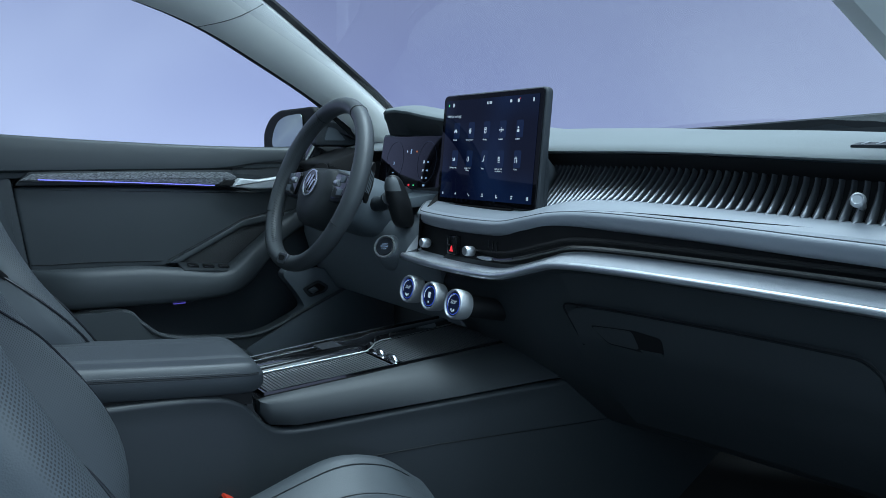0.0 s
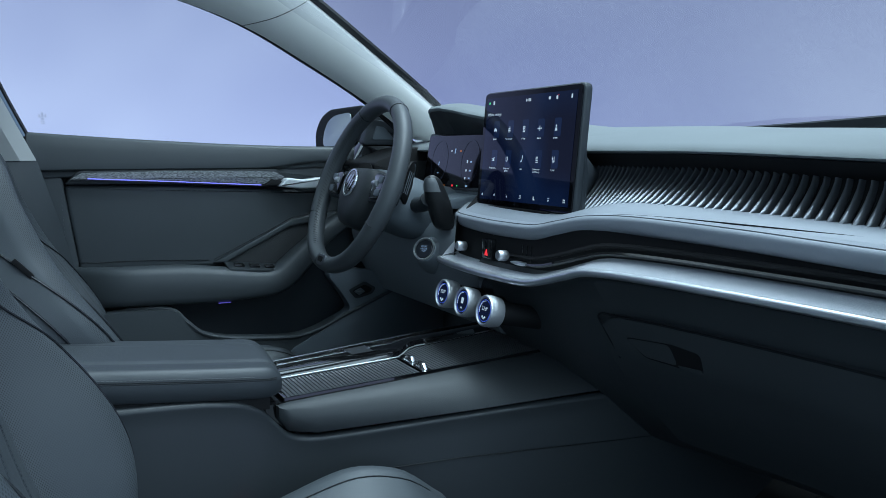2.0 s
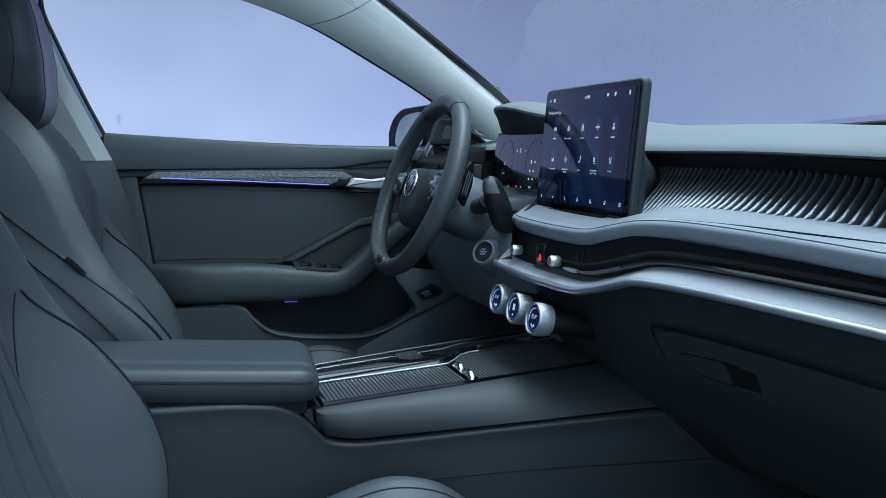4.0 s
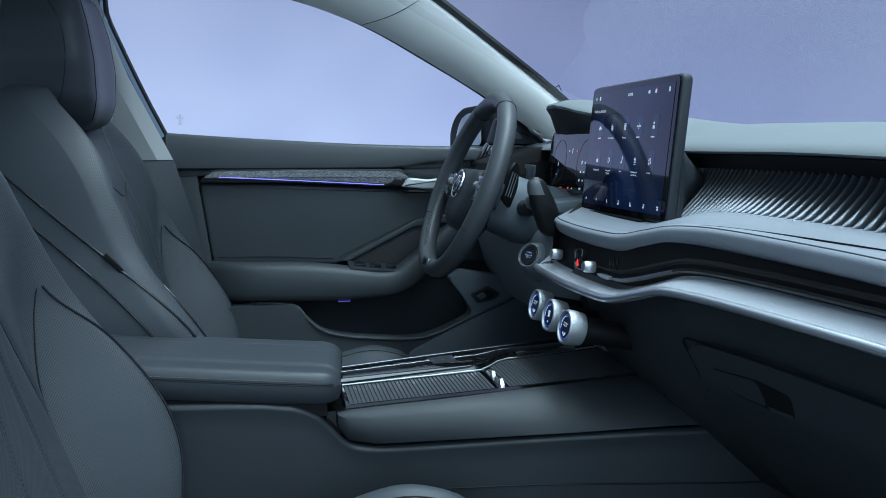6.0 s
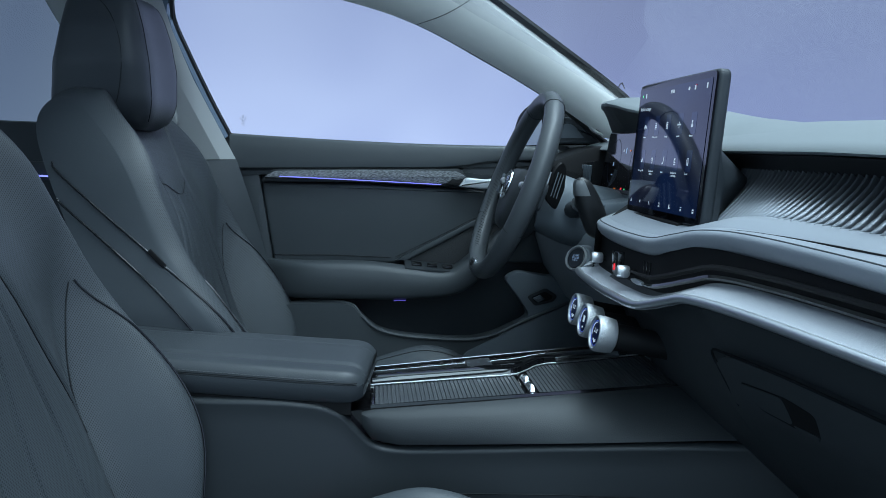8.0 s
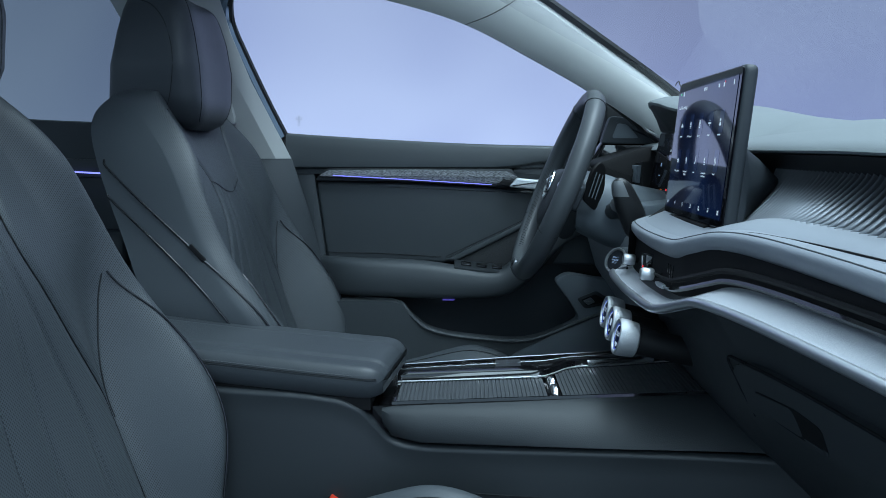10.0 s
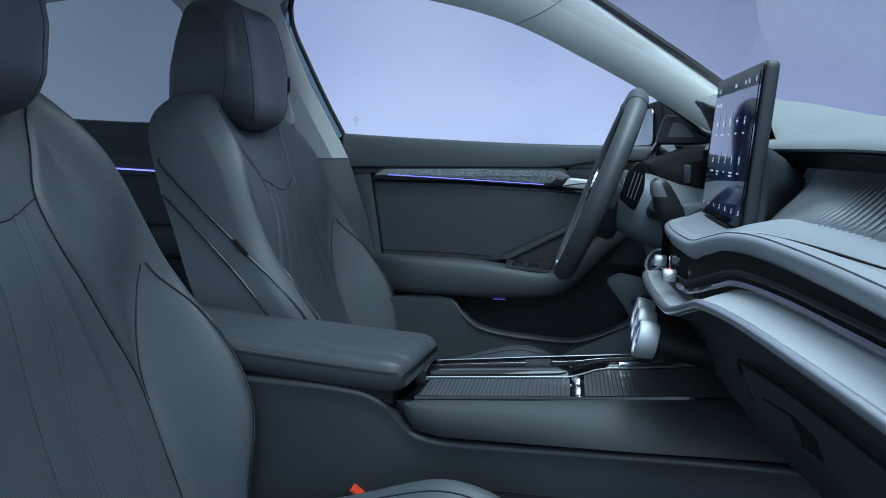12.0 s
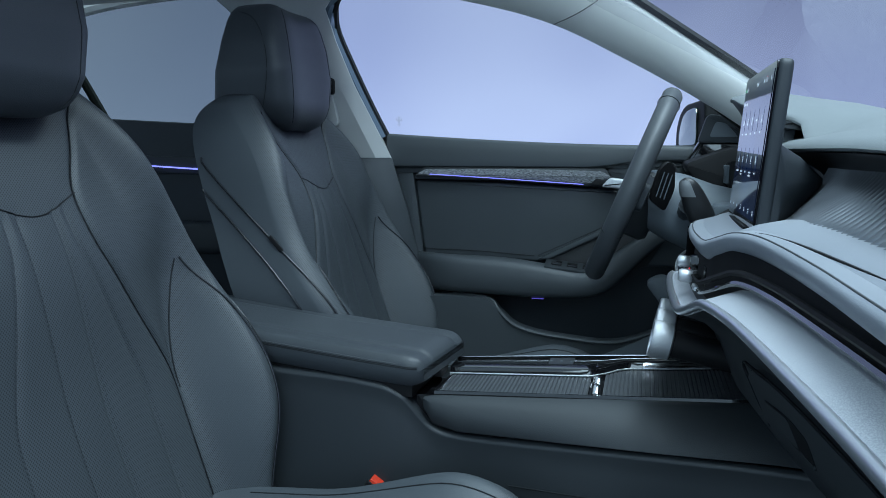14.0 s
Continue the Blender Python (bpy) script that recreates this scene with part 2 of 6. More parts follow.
def rbox(x0, x1, y0, y1, z0, z1, bev=0.005, seg=2):
    bm = bmesh.new()
    bmesh.ops.create_cube(bm, size=1)
    for v in bm.verts:
        v.co = Vector(((x0 + x1) / 2 + v.co.x * (x1 - x0), (y0 + y1) / 2 + v.co.y * (y1 - y0), (z0 + z1) / 2 + v.co.z * (z1 - z0)))
    if bev > 0:
        bmesh.ops.bevel(bm, geom=bm.edges[:], offset=bev, segments=seg, profile=0.6, affect="EDGES")
    return bm


def prism(poly, a, b, axis="x", bev=0.004, seg=2):
    """A polygon of the plane across axis, made solid from a to b along it."""
    def put(u, v, w):
        return {"x": (w, u, v), "y": (u, w, v), "z": (u, v, w)}[axis]
    bm = bmesh.new()
    lo = [bm.verts.new(put(u, v, a)) for u, v in poly]
    hi = [bm.verts.new(put(u, v, b)) for u, v in poly]
    n = len(poly)
    bm.faces.new(lo)
    bm.faces.new(hi[::-1])
    for i in range(n):
        j = (i + 1) % n
        bm.faces.new((lo[i], hi[i], hi[j], lo[j]))
    bmesh.ops.recalc_face_normals(bm, faces=bm.faces[:])
    if bev > 0:
        es = [e for e in bm.edges if abs((e.verts[0].co - e.verts[1].co)["xyz".index(axis)]) < 1e-6]
        bmesh.ops.bevel(bm, geom=es, offset=bev, segments=seg, profile=0.6, affect="EDGES")
    return bm


def rounded(poly, r, n=5):
    """The polygon with its corners cut round."""
    out = []
    k = len(poly)
    for i in range(k):
        a, b, c = Vector(poly[i - 1]), Vector(poly[i]), Vector(poly[(i + 1) % k])
        d1, d2 = (a - b), (c - b)
        q = min(r, d1.length * 0.45, d2.length * 0.45)
        p0, p2 = b + d1.normalized() * q, b + d2.normalized() * q
        for s in range(n + 1):
            t = s / n
            out.append(tuple((1 - t) ** 2 * p0 + 2 * t * (1 - t) * b + t * t * p2))
    return out


def lettering(name, text, size, at, material, parent, align="CENTER"):
    """Flat words in the built-in font, turned into a mesh."""
    c = bpy.data.curves.new(name, "FONT")
    c.body, c.size, c.align_x, c.align_y, c.extrude = text, size, align, "CENTER", 0.00004
    tmp = bpy.data.objects.new(name, c)
    scene.collection.objects.link(tmp)
    dg = bpy.context.evaluated_depsgraph_get()
    me = bpy.data.meshes.new_from_object(tmp.evaluated_get(dg))
    bpy.data.objects.remove(tmp)
    bm = bmesh.new()
    bm.from_mesh(me)
    bpy.data.meshes.remove(me)
    return part(name, moved(bm, at), material, parent, fix=False)


def lathe(profile, n=24):
    """(radius, height) pairs turned round the z axis."""
    return loft([[Vector((r * math.cos(k * 2 * math.pi / n), r * math.sin(k * 2 * math.pi / n), h)) for k in range(n)] for r, h in profile])


def ring_lathe(profile, n=40):
    """A closed outline of (radius, height) pairs turned into a ring."""
    k = len(profile)
    bm = loft([[Vector((r * math.cos(q * 2 * math.pi / n), r * math.sin(q * 2 * math.pi / n), h)) for r, h in profile] for q in range(n)], caps=False)
    bm.verts.ensure_lookup_table()
    for i in range(k):
        j = (i + 1) % k
        bm.faces.new((bm.verts[(n - 1) * k + i], bm.verts[(n - 1) * k + j], bm.verts[j], bm.verts[i]))
    return bm


def moved(bm, m):
    bmesh.ops.transform(bm, matrix=m, verts=bm.verts[:])
    return bm


def sweep(path, profile, closed=True):
    """profile(i, t) gives (out, up) pairs at each path point; out points to the right of the path, seen from above."""
    rings = []
    for i, p in enumerate(path):
        t = (path[min(i + 1, len(path) - 1)] - path[max(i - 1, 0)])
        t.z = 0
        t.normalize()
        nrm = Vector((t.y, -t.x, 0))
        rings.append([p + nrm * o + Vector((0, 0, u)) for o, u in profile(i, i / (len(path) - 1))])
    return loft(rings, closed=closed, caps=closed)


def join(*bms):
    out = bmesh.new()
    for b in bms:
        me = bpy.data.meshes.new("tmp")
        b.to_mesh(me)
        b.free()
        out.from_mesh(me)
        bpy.data.meshes.remove(me)
    return out


def along(path, x):
    """The path's point at that x."""
    for a, b in zip(path, path[1:]):
        if a.x <= x <= b.x:
            return a.lerp(b, (x - a.x) / max(b.x - a.x, 1e-6))
    return path[-1] if x > path[-1].x else path[0]


# ---- studio ----
def curved_wall(a0, a1, n, R, top):
    """A piece of the round studio wall between two headings, counted from +y to the left."""
    bm = bmesh.new()
    rows = [(R, 0.012), (R, 0.6), (R, top), (R * 0.93, top + 0.5)]
    vs = []
    for r, z in rows:
        ring = []
        for k in range(n + 1):
            a = radians(a0 + (a1 - a0) * k / n)
            ring.append(bm.verts.new((-r * math.sin(a), r * math.cos(a), z)))
        vs.append(ring)
    for a, b in zip(vs, vs[1:]):
        for i in range(n):
            bm.faces.new((a[i], a[i + 1], b[i + 1], b[i]))
    return bm


def studio():
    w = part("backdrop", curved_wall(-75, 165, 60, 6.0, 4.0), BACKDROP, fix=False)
    tagged(w, "curved pale lavender studio backdrop wall, its light put in as a glow", "backdrop", kind="structure")
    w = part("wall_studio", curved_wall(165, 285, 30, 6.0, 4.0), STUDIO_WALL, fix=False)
    tagged(w, "pale unseen studio wall closing the round room, glowing as added fill light", "wall", kind="structure")
    bm = bmesh.new()
    bmesh.ops.create_grid(bm, x_segments=8, y_segments=8, size=40)
    g = part("ground", bm, mat("studio_floor_paint", (0.10, 0.11, 0.12), 0.5))
    tagged(g, "grey painted studio floor", "floor", kind="structure")


studio()

# ---- car shell ----
MID = 0.045  # the car's middle plane


def mirrored(pts):
    return [(0.20 - x, y, z) for x, y, z in pts]


A_LOW = [(-0.535, -0.05, 1.402), (-0.53, 0.20, 1.388), (-0.535, 0.37, 1.358), (-0.541, 0.53, 1.31), (-0.552, 0.68, 1.236), (-0.566, 0.83, 1.152), (-0.585, 0.95, 1.075)]
A_UP = [(-0.40, 0.24, 1.50), (-0.42, 0.39, 1.468), (-0.445, 0.538, 1.413), (-0.468, 0.648, 1.358), (-0.49, 0.788, 1.268), (-0.515, 0.938, 1.168), (-0.54, 1.05, 1.083)]


def pillar_trim(low, up, a, b, flip):
    """The trim between the pillar's two edges, from span a to span b, as a bulged shell with depth."""
    lo, hi = spline(low, 6)[a:b + 1], spline(up, 6)[a:b + 1]
    s = -1 if flip else 1
    rings = []
    for p, q in zip(lo, hi):
        ring = []
        for k in range(9):
            t = k / 8
            ring.append(p.lerp(q, t) + Vector((s * 0.017 * math.sin(math.pi * t) ** 0.7, 0, -0.009 * math.sin(math.pi * t))))
        ring += [q + Vector((-s * 0.010, 0.012, 0.004)), p + Vector((-s * 0.05, 0.0, 0.03))]
        rings.append(ring)
    return loft(rings)


def pillars():
    for name, flip in (("driver", False), ("passenger", True)):
        low, up = (mirrored(A_LOW), mirrored(A_UP)) if flip else (A_LOW, A_UP)
        t = thing("a_pillar_trim", "light grey fabric-grained windscreen pillar trim above the dashboard", "pillar trim", low[3], "windscreen pillars")
        part("pillar_cover", pillar_trim(low, up, 18, 36, flip), TRIM_LIGHT, t)
        part("roof_rail_cover", pillar_trim(low, up, 0, 18, flip), TRIM_LIGHT, t)
        joint = [a.lerp(b, k / 8) + Vector(((-1 if flip else 1) * 0.0172 * math.sin(math.pi * k / 8) ** 0.7, 0, -0.0092 * math.sin(math.pi * k / 8))) for a, b in [(spline(low, 6)[18], spline(up, 6)[18])] for k in range(9)]
        part("cover_joint", tube(joint, 0.0007, 6), GAP, t, "thin joint between the covers")
        s = spline(up, 6)
        off = Vector(((0.008 if flip else -0.008), 0.012, 0.012))
        if not flip:
            part("sensor_clip", tube([(-0.60, 1.0, 1.185), (-0.617, 1.0, 1.199), (-0.632, 1.0, 1.197), (-0.645, 1.0, 1.192)], 0.0012, 5), RUBBER, t)
        part("windscreen_seal", tube([p + off for p in s], 0.009, 6), RUBBER, t, "black windscreen edge seal")


pillars()


def roof():
    rings = []
    for i in range(13):
        y = -1.6 + 1.85 * i / 12
        drop = 0.05 * smoothstep(-0.3, -1.6, y)
        rings.append([Vector((0.10 + 0.645 * u, y, 1.405 + 0.10 * (1 - abs(u) ** 2.4) - drop)) for u in [k / 12 * 2 - 1 for k in range(13)]]
                     + [Vector((0.10 - 0.655 * u, y, 1.46 + 0.10 * (1 - abs(u) ** 2.4) - drop)) for u in [k / 12 * 2 - 1 for k in range(13)]])
    h = part("headliner", loft(rings), TRIM_LIGHT)
    tagged(h, "light grey cloth headliner under the roof", "ceiling", kind="structure")


roof()


def windscreen():
    bm = bmesh.new()
    lo = [Vector((0.10 - 0.67 + 1.34 * k / 12, 1.07 + 0.26 * (1 - (k / 6 - 1) ** 2), 1.085)) for k in range(13)]
    hi = [Vector((0.10 - 0.53 + 1.06 * k / 12, 0.28 + 0.06 * (1 - (k / 6 - 1) ** 2), 1.52)) for k in range(13)]
    rows = [[bm.verts.new(a.lerp(b, t / 8)) for a, b in zip(lo, hi)] for t in range(9)]
    for a, b in zip(rows, rows[1:]):
        for i in range(12):
            bm.faces.new((a[i], a[i + 1], b[i + 1], b[i]))
    w = part("windscreen", bm, WINDSCREEN)
    w.visible_shadow = False
    tagged(w, "clear raked windscreen glass over the dashboard", "window", kind="structure")


windscreen()


def bonnet():
    rings = []
    for i in range(15):
        y = 1.42 + 0.95 * i / 14
        z = 1.098 - 0.16 * ((y - 1.42) / 0.95) ** 1.6
        rings.append([Vector((MID + 0.78 * u, y - 0.10 * abs(u) ** 2, z - 0.10 * abs(u) ** 3)) for u in [k / 14 * 2 - 1 for k in range(15)]]
                     + [Vector((MID - 0.78 * u, y - 0.10 * abs(u) ** 2, z - 0.14 - 0.10 * abs(u) ** 3)) for u in [k / 14 * 2 - 1 for k in range(15)]])
    b = part("bonnet", loft(rings), PAINT)
    tagged(b, "blue-grey painted car bonnet beyond the windscreen", "car bonnet")


bonnet()


def cowl():
    c = part("cowl_panel", loft([[Vector((x, 1.36 - 0.10 * (x - MID) ** 2 + dy, z + dz)) for dy, dz in ((0.0, -0.05), (0.0, -0.003), (0.006, 0.0), (0.09, 0.004), (0.10, -0.05))] for x, z in [(-0.10 + 0.09 * k, 1.094 + 0.024 * smoothstep(-0.1, 0.75, -0.10 + 0.09 * k)) for k in range(11)]]), SHELL)
    tagged(c, "dark plastic cowl panel at the foot of the windscreen", "cowl panel")


cowl()


# ---- driver's door ----
def door():
    d = thing("front_door", "dark grey driver's door with textile insert and blue light line", "car door", (-0.74, 0.45, 0.45))
    # carrier behind all
    body = rounded([(0.10, 0.42), (0.95, 0.42), (0.98, 1.03), (0.14, 1.03), (0.11, 0.95), (0.16, 0.80)], 0.02)
    part("door_carrier", prism(body, -0.80, -0.735, "x"), PLASTIC, d)
    # upper pad below the glass
    path = [Vector((-0.70, y, z)) for y, z in ((0.112, 1.087), (0.2, 1.081), (0.35, 1.072), (0.55, 1.0625), (0.75, 1.058), (0.98, 1.058))]
    path = spline(path, 4)
    rings = []
    for i, p in enumerate(path):
        t = i / (len(path) - 1)
        x = p.x
        low = 1.004 + 0.016 * smoothstep(0.60, 0.74, p.y)
        ring = [(x - 0.08, p.z - 0.012), (x + 0.002, p.z), (x + 0.010, p.z - 0.002), (x + 0.0145, p.z - 0.007), (x + 0.0175, p.z * 0.62 + low * 0.38), (x + 0.021, p.z * 0.25 + low * 0.75), (x + 0.020, low + 0.005), (x + 0.012, low), (x - 0.06, low)]
        rings.append([Vector((a, p.y, b)) for a, b in ring])
    part("upper_pad", loft(rings), DOOR, d)
    # lip under the pad, goes forward into the handle bowl
    part("shadow_strip", prism([(0.13, 0.99), (0.97, 1.015), (0.97, 1.035), (0.13, 1.012)], -0.735, -0.695, "x"), DOOR, d)
    # textile insert
    ins = rounded([(0.186, 0.986), (0.212, 1.001), (0.42, 1.003), (0.63, 0.999), (0.655, 0.985), (0.60, 0.970), (0.40, 0.982)], 0.006, 3)
    part("textile_insert", prism(ins, -0.72, -0.676, "x", 0.002), TEXTILE, d, "grey melange textile trim strip")
    part("insert_frame", prism(rounded([(0.178, 0.977), (0.207, 1.006), (0.64, 1.005), (0.665, 0.966), (0.60, 0.964), (0.40, 0.975)], 0.008, 3), -0.735, -0.684, "x", 0.002), SHELL, d)
    part("light_line", tube([(-0.6745, 0.223, 0.989), (-0.666, 0.40, 0.980), (-0.660, 0.592, 0.969)], 0.0010, 8), LED, d, "glowing blue ambient light line")
    # handle
    part("insert_end", prism([(0.605, 0.969), (0.645, 0.966), (0.652, 0.976), (0.62, 0.982)], -0.70, -0.664, "x", 0.002), BLACK, d)
    lever = rounded([(0.632, 0.964), (0.650, 0.985), (0.695, 0.980), (0.745, 0.986), (0.80, 0.993), (0.80, 0.968), (0.74, 0.959), (0.69, 0.958)], 0.006, 3)
    part("door_handle", prism(lever, -0.680, -0.652, "x", 0.005, 3), mat("satin_handle", (0.62, 0.64, 0.66), 0.4, metal=0.35, mottle=0.03), d, "satin chrome door handle")
    bowl = rounded([(0.63, 0.998), (0.665, 1.012), (0.95, 1.02), (0.95, 0.94), (0.70, 0.945)], 0.02)
    part("handle_bowl", prism(bowl, -0.735, -0.705, "x", 0.006), DOOR, d)
    # main panel
    pan = rounded([(0.177, 0.976), (0.202, 0.785), (0.485, 0.780), (0.86, 0.776), (0.88, 0.949), (0.66, 0.955), (0.40, 0.970)], 0.012)
    part("centre_panel", prism(pan, -0.735, -0.706, "x", 0.008, 3), DOOR, d)
    edge = [(-0.7045, y, z) for y, z in ((0.172, 0.978), (0.172, 0.955), (0.196, 0.82), (0.215, 0.805), (0.325, 0.803), (0.475, 0.795))]
    part("panel_seam", tube(spline(edge, 4), 0.0011, 6), SEAM, d)
    part("panel_seam", tube([(-0.694, 0.486, 0.797), (-0.694, 0.612, 0.857), (-0.694, 0.672, 0.887), (-0.694, 0.725, 0.897), (-0.694, 0.80, 0.903)], 0.0011, 6), SEAM, d)
    rear = rounded([(0.125, 1.0), (0.174, 0.995), (0.199, 0.80), (0.20, 0.72), (0.175, 0.70), (0.16, 0.86)], 0.01)
    part("rear_edge_trim", prism(rear, -0.735, -0.70, "x", 0.004), DOOR, d)
    # armrest that sweeps up into the pull grip
    sec = []
    arm = spline([(-0.70, 0.19, 0.754), (-0.665, 0.27, 0.753), (-0.66, 0.40, 0.750), (-0.66, 0.52, 0.742), (-0.662, 0.60, 0.740), (-0.665, 0.645, 0.757), (-0.67, 0.70, 0.806), (-0.675, 0.76, 0.856), (-0.68, 0.85, 0.905)], 6)
    for i, p in enumerate(arm):
        t = i / (len(arm) - 1)
        h = 0.044 - 0.013 * smoothstep(0.25, 0.5, t) - 0.009 * smoothstep(0.6, 0.85, t)
        w = 0.075 * smoothstep(-0.25, 0.25, t) - 0.03 * smoothstep(0.6, 0.95, t)
        ang = 0.75 * smoothstep(0.5, 0.72, t)
        ring = []
        for k in range(16):
            a = k * math.pi / 8
            cx, cz = math.cos(a), math.sin(a)
            u = math.copysign(abs(cx) ** 0.55, cx) * w / 2
            v = math.copysign(abs(cz) ** 0.55, cz) * h
            ring.append(p + Vector((u, -v * math.sin(ang), v * math.cos(ang))))
        sec.append(ring)
    part("armrest", loft(sec), DOOR, d)
    # pull grip, speaker mesh and switch plate
    grip = [(0.486, 0.790), (0.612, 0.853), (0.672, 0.884), (0.722, 0.893), (0.82, 0.90), (0.82, 0.876), (0.72, 0.874), (0.666, 0.866), (0.612, 0.838), (0.512, 0.788)]
    part("pull_grip", prism(grip, -0.735, -0.690, "x", 0.004, 3), DOOR, d)
    part("speaker_mesh", prism([(0.505, 0.785), (0.61, 0.840), (0.665, 0.868), (0.72, 0.877), (0.80, 0.878), (0.74, 0.78), (0.66, 0.75), (0.60, 0.755)], -0.73, -0.700, "x", 0.002), mat("speaker_mesh", (0.03, 0.032, 0.034), 0.6, grain=1.0, scale=420, vor=True), d, "fine dark speaker mesh")
    sw = part("switch_plate", moved(rbox(-0.030, 0.030, -0.062, 0.062, -0.004, 0.003, 0.003), pose(-0.664, 0.568, 0.777, -6, 10, 0)), SHELL, d)
    for k in range(3):
        part("window_switch", moved(rbox(-0.010, 0.010, -0.012, 0.012, 0, 0.005, 0.002), pose(-0.660, 0.534 + 0.036 * k, 0.7825 - 0.0038 * k, -6, 10, 0)), GLOSS, sw)
    # pocket
    lip = spline([(-0.66, 0.285, 0.703), (-0.64, 0.375, 0.698), (-0.626, 0.405, 0.672), (-0.62, 0.44, 0.642), (-0.62, 0.49, 0.626), (-0.62, 0.56, 0.617), (-0.62, 0.65, 0.611), (-0.62, 0.71, 0.622), (-0.62, 0.78, 0.652), (-0.62, 0.87, 0.688), (-0.62, 0.97, 0.73)], 5)
    part("pocket_lip", tube(lip, 0.005, 8), DOOR, d)
    outer = [(p.y, p.z) for p in lip] + [(0.97, 0.44), (0.20, 0.44), (0.19, 0.70)]
    part("pocket_front", prism(outer, -0.665, -0.622, "x", 0.0), DOOR, d)
    part("pocket_light", rbox(-0.64, -0.634, 0.480, 0.508, 0.7025, 0.704, 0.0005), LED_DIM, d, "small blue pocket light")


door()


def window_frame():
    f = thing("window_frame", "blue-grey painted door frame with black rubber seal", "window frame", (-0.68, 0.1, 1.08))
    post = [(-0.695, 0.113, 1.075), (-0.672, 0.075, 1.16), (-0.645, 0.035, 1.26), (-0.625, 0.012, 1.33), (-0.60, 0.02, 1.385), (-0.585, 0.06, 1.405), (-0.57, 0.20, 1.402), (-0.57, 0.37, 1.372), (-0.575, 0.53, 1.322), (-0.585, 0.68, 1.247), (-0.60, 0.83, 1.163), (-0.62, 0.97, 1.06)]
    p = spline(post, 6)
    part("seal", tube(p, 0.007, 6), RUBBER, f, "black rubber window seal")
    part("corner_filler", rbox(-0.722, -0.692, 0.092, 0.120, 1.01, 1.082, 0.004), RUBBER, f)
    part("painted_frame", tube([q + Vector((0.012, -0.016 if i < 26 else 0.0, 0.0 if i < 26 else 0.012)) for i, q in enumerate(p)][:34], 0.015, 8), PAINT, f)
    bm = bmesh.new()
    up = [q for q in p[6:]]
    lo = [Vector((-0.72, q.y, 1.04)) for q in up]
    rows = [[bm.verts.new(a.lerp(b, t)) for a, b in zip(lo, up)] for t in (0, 0.5, 1)]
    for a, b in zip(rows, rows[1:]):
        for i in range(len(a) - 1):
            bm.faces.new((a[i], a[i + 1], b[i + 1], b[i]))
    # the print glows by itself, in place of daylight shining through it
    mark = part("glass_mark", moved(rbox(-0.0004, 0.0004, -0.008, 0.008, -0.0010, 0.0010, 0), pose(-0.684, 0.144, 1.118, 0, 0, 0)), glow("glowing_print", (0.30, 0.38, 0.62), 0.75, (0.3, 0.3, 0.3), 0.8), f, "small pale printed mark on the glass, glowing as if backlit")
    for dy, dz, w, h in ((0.0, 0.0055, 0.0022, 0.0035), (0.0, -0.0045, 0.0026, 0.0022), (-0.006, 0.003, 0.0012, 0.002), (0.006, 0.003, 0.0012, 0.002), (0.0, -0.010, 0.0045, 0.0009), (0.0, -0.0135, 0.003, 0.0009)):
        part("print_bar", moved(rbox(-0.0004, 0.0004, -w, w, -h, h, 0), pose(-0.684, 0.144 + dy, 1.118 + dz, 0, 0, 0)), mark.active_material, f)
    g = part("pane", bm, GLASS, f, "clear side window pane")
    g.visible_shadow = False


window_frame()


def b_pillar():
    t = thing("b_pillar_trim", "light grey centre pillar trim, roof shade put into its colour, with dark lower cover", "pillar trim", (-0.64, 0.0, 0.9))
    rings = []
    for y0, y1, z, x in ((-0.16, 0.128, 1.028, -0.665), (-0.17, 0.095, 1.10, -0.65), (-0.19, 0.05, 1.2, -0.625), (-0.21, 0.015, 1.3, -0.60), (-0.24, 0.0, 1.37, -0.575), (-0.30, 0.06, 1.43, -0.54)):
        rings.append([Vector((x, y0, z)), Vector((x + 0.025, y0 + 0.03, z)), Vector((x + 0.03, (y0 + y1) / 2, z)), Vector((x + 0.025, y1 - 0.03, z)), Vector((x, y1, z)), Vector((x - 0.05, y1 - 0.01, z)), Vector((x - 0.05, y0, z))])
    part("upper_cover", loft(rings), PILLAR_SHADED, t)
    rings = []
    for y0, y1, z, x in ((-0.12, 0.21, 0.45, -0.70), (-0.13, 0.20, 0.75, -0.69), (-0.15, 0.165, 0.9, -0.68), (-0.16, 0.130, 1.024, -0.667), (-0.16, 0.110, 1.05, -0.672)):
        rings.append([Vector((x, y0, z)), Vector((x + 0.025, y0 + 0.03, z)), Vector((x + 0.03, (y0 + y1) / 2, z)), Vector((x + 0.025, y1 - 0.03, z)), Vector((x, y1, z)), Vector((x - 0.05, y1 - 0.01, z)), Vector((x - 0.05, y0, z))])
    part("lower_cover", loft(rings), DOOR, t)
    part("belt_slider", prism(rounded([(-0.03, 1.10), (0.02, 1.10), (-0.02, 1.30), (-0.06, 1.30)], 0.02), -0.62, -0.60, "x", 0.004), PILLAR_SHADED, t)
    part("belt_guide", prism(rounded([(-0.008, 1.176), (0.010, 1.176), (0.014, 1.212), (-0.004, 1.218)], 0.008), -0.61, -0.592, "x", 0.004), BLACK, t, "black belt guide")
    part("belt", rbox(-0.605, -0.600, -0.075, -0.03, 0.62, 1.22, 0.001), BLACK, t, "black seat belt webbing")


b_pillar()


